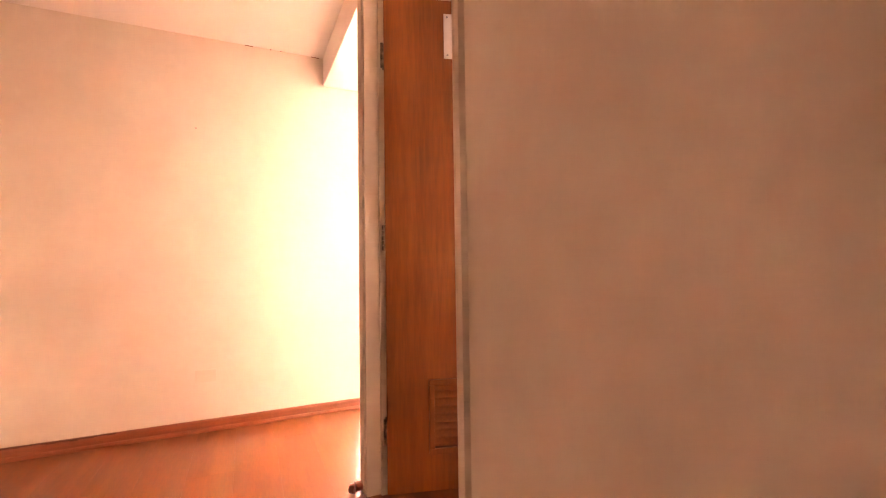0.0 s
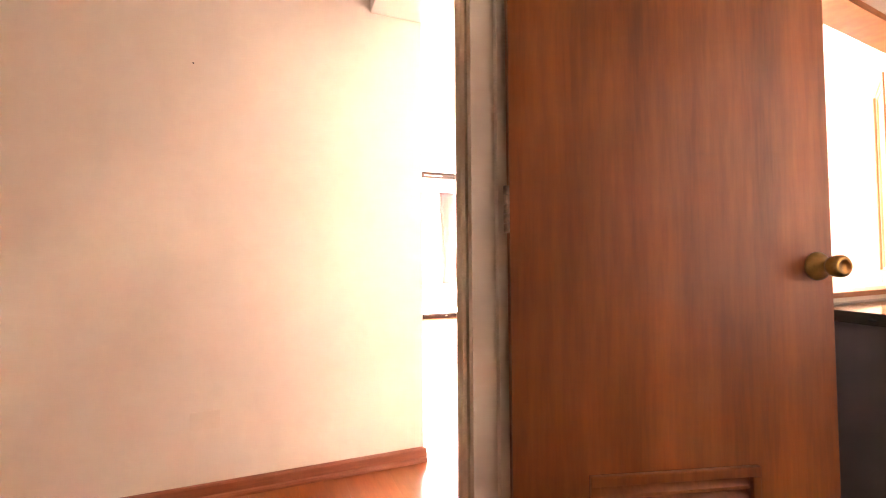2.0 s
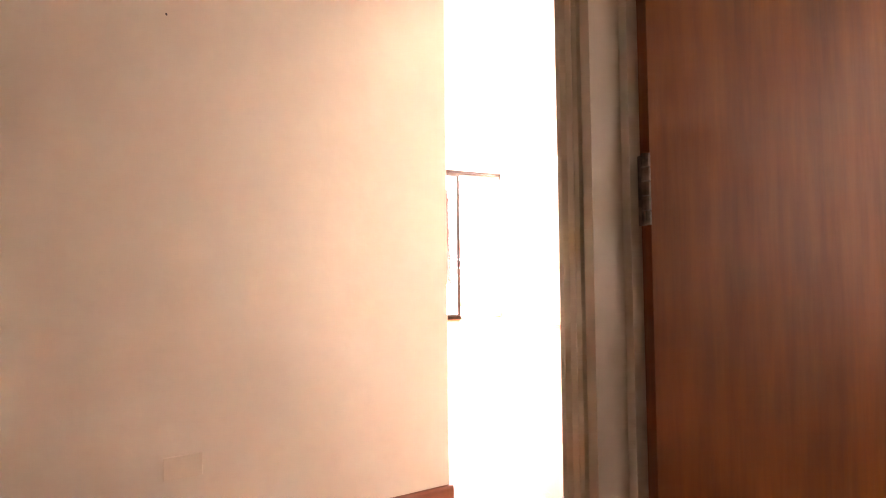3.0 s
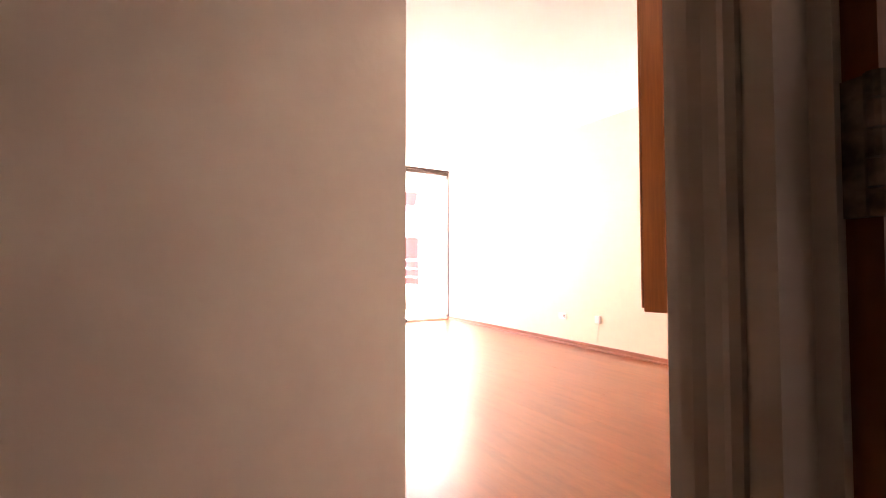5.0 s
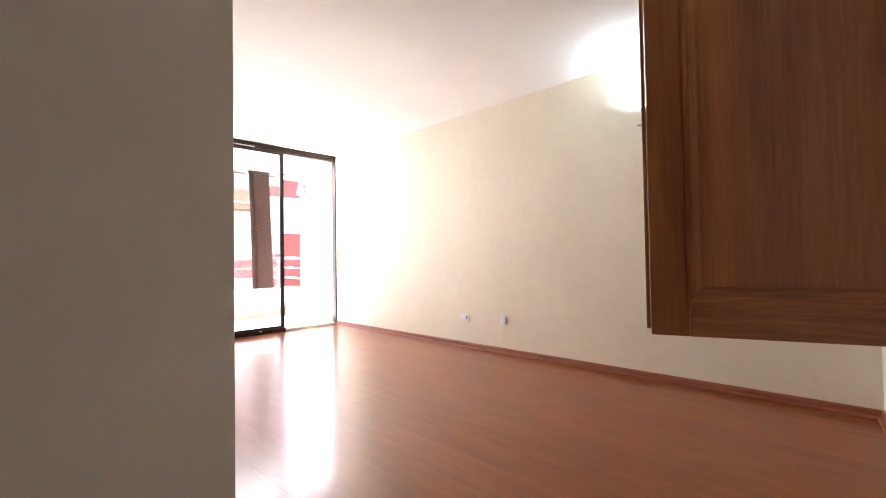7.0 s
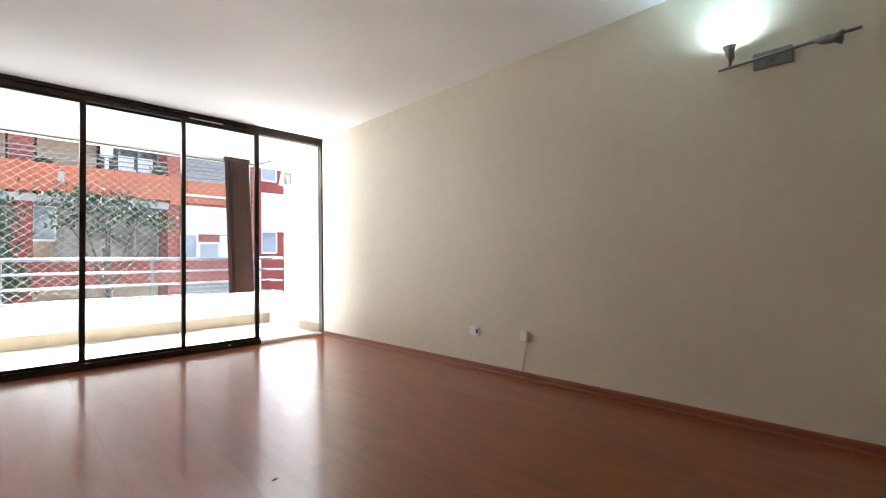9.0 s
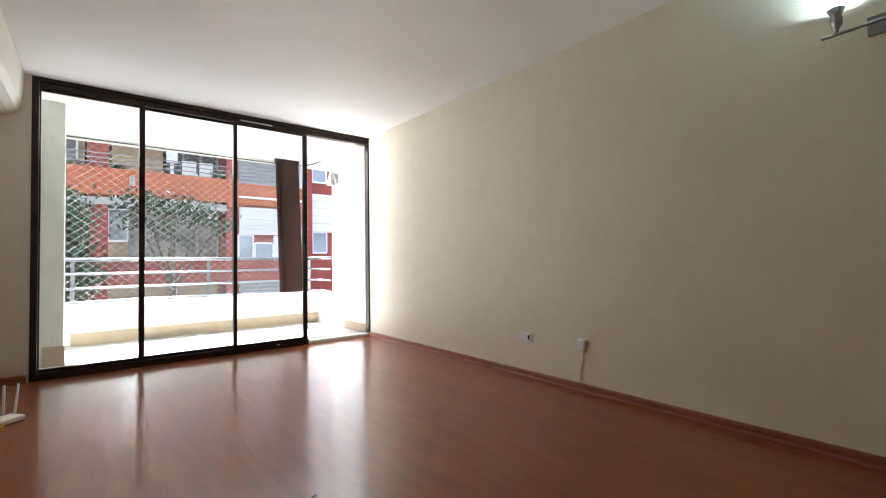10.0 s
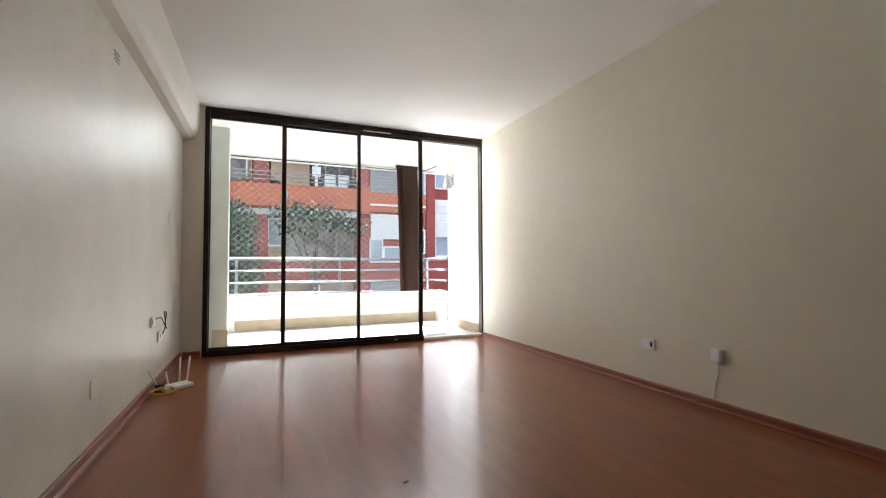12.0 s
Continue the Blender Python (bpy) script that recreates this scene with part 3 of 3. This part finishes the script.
for z0, z1, m in ((2.68, 3.37, M_ORANGE), (5.68, 6.37, M_ORANGE), (8.6, 9.3, M_ORANGE), (0.36, 1.03, M_RED), (-2.6, -1.9, M_RED)):
    part("parapet", boxed(-9, 0.62, FY, FY + 0.12, z0, z1, 0.01), m, ab)
    part("parapet", boxed(0.625, 9 if m is M_RED else 2.64, FY + 0.12, FY + 0.25, z0 - 0.02, z1 - 0.05, 0.01), M_RED if m is M_RED else M_ORANGE, ab)
for xa, xb in ((-2.87, -2.45), (0.33, 0.58), (-6.6, -6.2)):
    part("column", boxed(xa, xb, FY + 0.13, FY + 0.5, -3.2, 11), M_RED, ab)
part("column", boxed(2.65, 2.94, FY + 0.05, FY + 0.3, -3.2, 11), M_RED, ab)
part("parapet_block", boxed(0.35, 0.64, FY - 0.03, FY + 0.4, 2.55, 3.42, 0.01), M_ORANGE, ab)
part("ledge", boxed(0.66, 2.6, FY + 0.05, FY + 0.12, 2.86, 2.92), M_WHITE_OUT, ab)


def facade_window(x0, x1, z0, z1, y, glass, mulls=1, frame=M_PALE):
    w = part("window", boxed(x0, x1, y + 0.02, y + 0.05, z0, z1), glass, ab)
    for k in range(mulls + 2):
        x = x0 + (x1 - x0) * k / (mulls + 1)
        part("mullion", boxed(x - 0.025, x + 0.025, y - 0.02, y + 0.02, z0, z1), frame, w)
    for z in (z0, z1):
        part("frame_rail", boxed(x0, x1, y - 0.018, y + 0.018, z - 0.03, z + 0.03), frame, w)


facade_window(-2.44, -1.98, 1.55, 2.45, FY + 1.2, M_BLUEGLASS, 0)
facade_window(-1.96, 0.3, 0.9, 2.55, FY + 1.2, M_CURTAINED, 3, M_LOUVRE)
facade_window(-5.6, -3.1, 0.9, 2.4, FY + 1.2, M_DARKGLASS, 2, M_LOUVRE)
facade_window(-1.1, 0.3, 3.0, 5.2, FY + 1.2, M_DARKGLASS, 2, M_LOUVRE)
facade_window(-5.6, -3.1, 3.0, 5.2, FY + 1.2, M_CURTAINED, 2, M_PALE)
facade_window(-2.0, 0.3, -2.2, -0.1, FY + 1.2, M_DARKGLASS, 3, M_PALE)
facade_window(0.68, 1.1, 1.0, 1.75, FY + 0.2, M_BLUEGLASS, 0)
facade_window(1.15, 1.7, 1.0, 1.5, FY + 0.2, M_BLUEGLASS, 0)
facade_window(2.2, 2.62, 3.3, 4.4, FY + 0.2, M_BLUEGLASS, 0)
facade_window(3.0, 3.5, 1.2, 1.9, FY + 0.2, M_BLUEGLASS, 0)
facade_window(3.0, 3.5, 3.6, 4.6, FY + 0.2, M_BLUEGLASS, 0)
facade_window(2.3, 2.6, 1.3, 2.1, FY + 0.2, M_DARKGLASS, 0)


def louvres(x0, x1, z0, z1, y, n, m, back):
    f = part("shutter", boxed(x0, x1, y + 0.03, y + 0.05, z0, z1), back, ab)
    for k in range(n):
        z = z0 + (z1 - z0) * (k + 0.5) / n
        h = (z1 - z0) / n * 0.36
        part("slat", boxed(x0, x1, y - 0.01, y + 0.029, z - h, z + h), m, f)


louvres(0.68, 2.2, 3.31, 4.3, FY + 0.17, 9, M_LOUVRE, M_CONCRETE)
louvres(0.7, 2.5, 1.76, 2.6, FY + 0.17, 9, M_PALE, M_WHITE_OUT)
louvres(1.72, 2.5, 1.03, 1.74, FY + 0.17, 7, M_PALE, M_WHITE_OUT)
louvres(0.7, 2.5, -0.6, 0.33, FY + 0.17, 7, M_LOUVRE, M_CONCRETE)
louvres(2.98, 4.6, 1.9, 3.2, FY + 0.17, 5, M_PALE, M_WHITE_OUT)
for z in (3.5, 3.62, 3.74):
    part("balcony_rail", rod(bmesh.new(), (-9, FY + 0.06, z), (0.3, FY + 0.06, z), 0.015, seg=6), M_STEEL, ab)
part("pillar", boxed(-1.06, -0.98, FY + 0.4, FY + 0.5, 2.6, 5.4), M_PALE, ab)
part("lamp_box", boxed(-1.16, -0.9, FY + 0.3, FY + 0.4, 3.75, 4.05), M_PALE, ab)
part("dark_frame", boxed(-1.22, -1.12, FY + 0.5, FY + 0.6, 2.6, 5.4), M_SLAT, ab)
part("dark_frame", boxed(-2.44, -2.38, FY + 0.5, FY + 0.6, 2.6, 5.4), M_SLAT, ab)
part("dark_frame", boxed(-2.93, -2.88, FY + 0.5, FY + 0.6, 2.6, 5.4), M_SLAT, ab)
part("number_plate", boxed(-2.02, -1.9, FY - 0.01, FY - 0.002, 2.95, 3.2), M_CONCRETE, ab)
part("pillar", boxed(-0.98, -0.86, FY + 0.6, FY + 0.7, -2.6, 0.33), M_PALE, ab)
for x, z in ((-0.55, 3.55), (-0.1, 3.5)):
    ch = thing("balcony_chair", "white plastic chair on the opposite balcony", "chair", pose(x, FY + 0.55, 2.62), "chairs on the opposite balcony")
    part("seat", boxed(-0.18, 0.18, -0.18, 0.18, 0.82, 0.88, 0.02), M_PALE, ch)
    part("backrest", boxed(-0.18, 0.18, 0.16, 0.2, 0.88, 1.3, 0.015), M_PALE, ch)
    for sx in (-0.15, 0.15):
        for sy in (-0.15, 0.15):
            part("leg", rod(bmesh.new(), (sx, sy, 0), (sx * 0.95, sy * 0.95, 0.82), 0.02, seg=6), M_PALE, ch)


def leaves(bm, centre, spread, count, size, rng, droop=0.0):
    for _ in range(count):
        v = Vector((rng.gauss(0, 1), rng.gauss(0, 1), rng.gauss(0, 1)))
        p = Vector(centre) + Vector((v.x * spread[0], v.y * spread[1], v.z * spread[2]))
        e = Euler((rng.uniform(0, 6.28), rng.uniform(0, 6.28), rng.uniform(0, 6.28))).to_matrix()
        s = size * rng.uniform(0.6, 1.3)
        q = [p + e @ Vector(c) * s for c in ((-1, 0, 0), (0, -0.38, 0.1), (1, 0, 0), (0, 0.38, 0.1))]
        vs = [bm.verts.new(c) for c in q]
        bm.faces.new(vs[:3])
        bm.faces.new((vs[0], vs[2], vs[3]))


def tree(x, y, z0, clumps, label, seed, thick=2.2, glints=0):
    rng = random.Random(seed)
    t = thing("tree", label, "tree")
    bm = rod(bmesh.new(), (x, y, z0), (x + 0.1, y, z0 + 2.4), 0.13, 0.09)
    rod(bm, (x + 0.1, y, z0 + 2.35), (x, y, z0 + 4.3), 0.09, 0.05)
    for c, *_ in clumps:
        rod(bm, (x + 0.06, y, z0 + 3.2), c, 0.035, 0.008, 6)
    part("trunk", bm, M_BARK, t)
    bm = bmesh.new()
    for c, sp, nn in clumps:
        leaves(bm, c, sp, int(nn * thick), 0.066, rng)
    part("crown", bm, M_LEAF, t)
    # pale extra leaves paint bright glints of light on the crown
    if glints:
        bm = bmesh.new()
        for c, sp, nn in clumps[:4]:
            leaves(bm, (c[0], c[1] - 0.25, c[2] + 0.05), sp, glints, 0.05, rng)
        part("glints", bm, M_PALE, t, "small white leaves painted as glints of light")


tree(-3.0, 7.6, -3.0, [((-3.3, 7.5, 1.9), (0.3, 0.3, 0.3), 500), ((-3.25, 7.5, 1.45), (0.2, 0.25, 0.35), 480), ((-3.15, 7.6, 0.95), (0.24, 0.3, 0.3), 520),
                       ((-3.4, 7.6, 0.2), (0.3, 0.3, 0.35), 500), ((-3.2, 7.5, -0.3), (0.25, 0.3, 0.3), 350), ((-2.9, 7.6, 0.55), (0.2, 0.2, 0.16), 160),
                       ((-3.6, 7.6, 2.3), (0.25, 0.25, 0.2), 260)], "leafy green tree before the opposite building", 3)
tree(-1.2, 8.2, -3.0, [((-1.75, 8.1, 2.45), (0.28, 0.2, 0.14), 300), ((-1.1, 8.1, 2.4), (0.3, 0.2, 0.14), 260), ((-0.5, 8.1, 2.2), (0.28, 0.2, 0.15), 200),
                       ((-0.05, 8.1, 1.95), (0.2, 0.2, 0.14), 110), ((-1.9, 8.1, 1.95), (0.2, 0.2, 0.14), 100), ((-1.2, 8.1, 1.95), (0.35, 0.2, 0.2), 120)],
     "thin spreading tree with sparse leaves and painted white glints", 5, 1.0, 7)


def planter(x, label, m, size, n, seed):
    t = thing("potted_plant", label, "plant", group="plants on the opposite balcony")
    part("pot", rod(bmesh.new(), (x, FY + 0.3, 2.62), (x, FY + 0.3, 3.3), 0.1, 0.14), M_TERRACOTTA, t)
    bm = bmesh.new()
    rng = random.Random(seed)
    for _ in range(n):
        a = rng.uniform(0, 6.28)
        h, o = rng.uniform(0.12, 0.42) * size, rng.uniform(0.03, 0.3) * size
        b = Vector((x + rng.uniform(-0.06, 0.06), FY + 0.3, 3.28))
        tip = b + Vector((math.cos(a) * o, math.sin(a) * o * 0.5, h))
        side = Vector((-math.sin(a), math.cos(a), 0)) * 0.012
        mid = (b + tip) / 2 + Vector((0, 0, 0.05))
        q = [bm.verts.new(c) for c in (b - side, b + side, mid + side * 1.4, tip, mid - side * 1.4)]
        bm.faces.new(q)
    part("foliage", bm, m, t)


planter(-2.62, "pale feathery grass plant in a pot", M_LEAF_PALE, 1.5, 150, 1)
planter(-2.25, "green bushy plant in a pot", M_LEAF, 0.8, 120, 2)
planter(0.15, "green bushy plant in a pot", M_LEAF, 1.1, 150, 4)
planter(-3.15, "pale feathery grass plant in a pot", M_LEAF_PALE, 0.9, 100, 6)
planter(0.75, "green bushy plant in a pot", M_LEAF, 0.8, 110, 7)
# unseen home facade, added to block sky light, dark to limit bounce
own = thing("sky_block_facade", "unseen dark grey home facade added to block sky light", "building")
part("upper_wall", boxed(-12, 12, 1.5, 1.72, 2.63, 12), M_DARKRENDER, own)
part("lower_wall", boxed(-12, 12, 1.5, 1.7, -3.2, -0.21), M_DARKRENDER, own)
part("side_wall", boxed(-12, -3.62, 1.5, 1.7, -0.205, 2.625), M_DARKRENDER, own)
part("side_wall", boxed(0.92, 12, 1.5, 1.7, -0.205, 2.625), M_DARKRENDER, own)
solid("ground", boxed(-300, 300, -300, 300, -3.4, -3.2), M_GROUND, "grey paved ground between the buildings")

# ---- wall fittings and loose things ----


def wall_socket(at, label, w=0.115, h=0.072, modules=((0.028, 0.018, 0.034),)):
    """A plate on a wall: local x along the wall, -y out of it."""
    t = thing("wall_socket", label, "socket", at, "sockets in the living room")
    part("plate", boxed(-w / 2, w / 2, -0.012, 0, -h / 2, h / 2, 0.004), M_PLASTIC, t)
    for mx, mw, mh in modules:
        part("module", boxed(mx - mw / 2, mx + mw / 2, -0.0135, -0.0121, -mh / 2, mh / 2), M_BLACK, t, "dark socket insert")
    return t


wall_socket(pose(0, -2.58, 0.288, 0, 0, -90), "white rounded wall socket with a dark insert")
t = thing("phone_socket", "small white surface box with a thin painted cable", "socket", pose(0, -3.095, 0.30, 0, 0, -90))
part("box", boxed(-0.034, 0.034, -0.028, 0, -0.04, 0.04, 0.008), M_PLASTIC, t)
part("lid", boxed(-0.026, 0.026, -0.031, -0.0285, -0.031, 0.031, 0.001), M_PLASTIC, t)
tube("cable", [(0.0, -0.008, -0.04), (0.004, -0.005, -0.1), (-0.02, -0.004, -0.17), (-0.03, -0.006, -0.27)], 0.003, M_IVORY, t, "cream painted cable")
wall_socket(pose(XL, -1.19, 0.462, 0, 0, 90), "white wall socket with a dark insert", 0.11, 0.072, ((-0.03, 0.02, 0.04),))
wall_socket(pose(XL, -0.96, 0.325, 0, 0, 90), "white double wall socket with plug", 0.115, 0.08, ((0.0, 0.012, 0.03),))
tube("antenna_cable", [(XL + 0.012, -1.15, 0.475), (XL + 0.04, -1.08, 0.49), (XL + 0.03, -0.98, 0.44), (XL + 0.05, -0.9, 0.36), (XL + 0.02, -0.86, 0.40),
                       (XL + 0.04, -0.88, 0.5), (XL + 0.03, -0.96, 0.52), (XL + 0.05, -1.0, 0.46), (XL + 0.04, -0.93, 0.37), (XL + 0.02, -0.95, 0.34)], 0.004, M_BLACK)
tagged(bpy.data.objects["antenna_cable"], "black coiled cable between two sockets", "cable")
for nm, at, w, h in (("cover_plate", pose(XL, -2.34, 0.285, 0, 0, 90), 0.12, 0.085), ("cover_plate", pose(XL, -0.62, 1.27, 0, 0, 90), 0.075, 0.12),
                     ("cover_plate", pose(-4.192, YE, 0.278, 0, 0, 0), 0.107, 0.07)):
    t = thing(nm, "blank wall plate painted over in cream", "wall plate", at, "blank wall plates")
    part("plate", boxed(-w / 2, w / 2, -0.006, 0, -h / 2, h / 2, 0.002), M_IVORY, t)
t = thing("wall_vent", "three narrow slots of a small wall vent", "vent", pose(XL, -2.13, 1.99, 0, 0, 90))
for k in range(3):
    part("slot", boxed(-0.045, 0.045, -0.004, 0, k * 0.022 - 0.024, k * 0.022 - 0.018), M_LOUVRE, t)
t = thing("nail", "small dark nail in the hall wall", "nail", pose(-4.25, YE, 1.714))
part("head", rod(bmesh.new(), (0, 0, 0), (0, -0.006, 0), 0.0028), M_BLACK, t)

# chipped, dirty stretch of the hall baseboard
ch = thing("baseboard_damage", "dark torn strip of baseboard veneer in the hall", "damage")
rg = random.Random(4)
bm = bmesh.new()
x, h = -5.1, 0.012
while x < -4.62:
    w = rg.uniform(0.015, 0.04)
    h = max(0.002, min(0.014, h + rg.uniform(-0.005, 0.0045)))
    box(bm, x, x + w, YE - 0.0155, YE - 0.002, FZ + 0.063 - h, FZ + 0.0645)
    x += w
part("torn_edge", bm, M_SUBFLOOR, ch)
# scuffs on the floor
sc = thing("floor_crumb", "tiny dark crumb of plaster on the floor", "debris", pose(-2.03, -3.175, FZ, 0, 0, 20))
part("crumb", boxed(-0.012, 0.012, -0.004, 0.004, 0, 0.003, 0.001), M_BLACK, sc)

# router with aerials
rt = thing("router", "white wireless router with four aerials lying on the floor", "router", pose(-3.165, -1.2, FZ, 0, 0, 38))
part("body", boxed(-0.1, 0.1, -0.06, 0.06, 0.004, 0.034, 0.008), M_PLASTIC, rt)
part("underside", boxed(-0.09, 0.09, -0.05, 0.05, 0, 0.006), M_BLACK, rt)
for x, y, dx, dy, l in ((-0.095, 0.045, -0.09, 0.0, 0.17), (-0.02, 0.062, -0.01, 0.02, 0.1), (0.06, 0.062, 0.005, 0.005, 0.19), (0.097, 0.03, 0.02, 0.0, 0.19)):
    part("aerial", rod(bmesh.new(), (x, y, 0.022), (x + dx, y + dy, 0.022 + l), 0.0075, 0.0065), M_PLASTIC, rt, smooth=True)
pts = []
for k in range(26):
    a = k * 0.75
    pts.append((-3.215 + 0.085 * math.cos(a) * (1 + 0.15 * math.sin(k)), -1.36 + 0.095 * math.sin(a), FZ + 0.008 + 0.03 * abs(math.sin(k * 0.6))))
tube("network_cable", pts + [(-3.16, -1.27, FZ + 0.02)], 0.004, M_YELLOW)
tagged(bpy.data.objects["network_cable"], "yellow network cable loosely coiled on the floor", "cable")
ad = thing("power_adapter", "black plug adapter beside the router", "adapter", pose(-3.26, -1.22, FZ))
part("body", boxed(-0.03, 0.03, -0.025, 0.025, 0, 0.05, 0.006), M_BLACK, ad)

# wall spot rail
lamp = thing("wall_spotlight_bar", "brushed nickel wall spot bar, one head lit upwards", "wall lamp")
LX = -0.075
part("wall_plate", boxed(-0.03, 0, -4.775, -4.605, 1.90, 1.985, 0.004), M_GREY_METAL, lamp)
part("bar", rod(bmesh.new(), (LX, -4.455, 1.93), (LX, -5.03, 1.955), 0.008), M_GREY_METAL, lamp)
part("arm", boxed(LX, -0.03, -4.70, -4.68, 1.93, 1.95), M_GREY_METAL, lamp)


def spot_head(y, z, tilt, lit):
    m = pose(LX, y, z, *tilt)
    h = part("head", lathe(bmesh.new(), [(0.008, 0), (0.009, 0.02), (0.02, 0.035), (0.024, 0.06), (0.02, 0.085), (0.034, 0.115), (0.03, 0.113), (0.015, 0.09)], m), M_GREY_METAL, lamp, smooth=True)
    part("bulb", lathe(bmesh.new(), [(0.014, 0.09), (0.024, 0.104), (0.02, 0.108)], m), M_BULB if lit else M_PLASTIC, h)


spot_head(-4.51, 1.935, (0, 0, 0), True)
spot_head(-4.85, 1.95, (100, 20, 0), False)
bulb = bpy.data.lights.new("spot_bulb", "SPOT")
bulb.energy, bulb.color, bulb.shadow_soft_size, bulb.spot_size, bulb.spot_blend = 0.28, (0.5, 0.88, 1.0), 0.02, radians(120), 0.6
lo = new("spot_bulb", bulb)
lo.matrix_world = look((LX, -4.51, 2.06), (LX + 0.02, -4.51, 3.0))

# ---- floor and its planks ----
floor = solid("floor", prism(bmesh.new(), [(-5.3, -11.1), (0.1, -11.1), (0.1, 0.06), (-3.6, 0.06), (-3.6, YE + 0.05), (-5.3, YE + 0.05)], -0.2, FZ - 0.009), M_SUBFLOOR,
              "reddish brown glossy laminate plank floor")
PW, PL, cache = 0.192, 1.285, {}
rng = random.Random(8)


def plank(x0, x1, y0, y1):
    w, l = round(x1 - x0, 3), round(y1 - y0, 3)
    if w < 0.02 or l < 0.02:
        return
    if (w, l) not in cache:
        g = 0.00015
        cache[w, l] = mesh_of(box(bmesh.new(), -w / 2 + g, w / 2 - g, -l / 2 + g, l / 2 - g, -0.008, 0.0), "plank", M_PLANK)
    ob = new("plank", cache[w, l])
    ob.parent = floor
    ob.matrix_basis = Matrix.Translation(((x0 + x1) / 2, (y0 + y1) / 2, FZ))


i, x = 0, 0.0
while x > -5.19:
    xa = max(x - PW, -5.7)
    top_y = 0.0 if xa > XL - 0.01 else YE
    if xa < XL < x:
        top_y = 0.0
    y = top_y
    first = rng.choice((0.3, 0.62, 0.95, 1.2))
    while y > -10.99:
        ya = max(y - first, -11.0)
        plank(xa, x, ya, y)
        first, y = PL, ya
    x, i = xa, i + 1
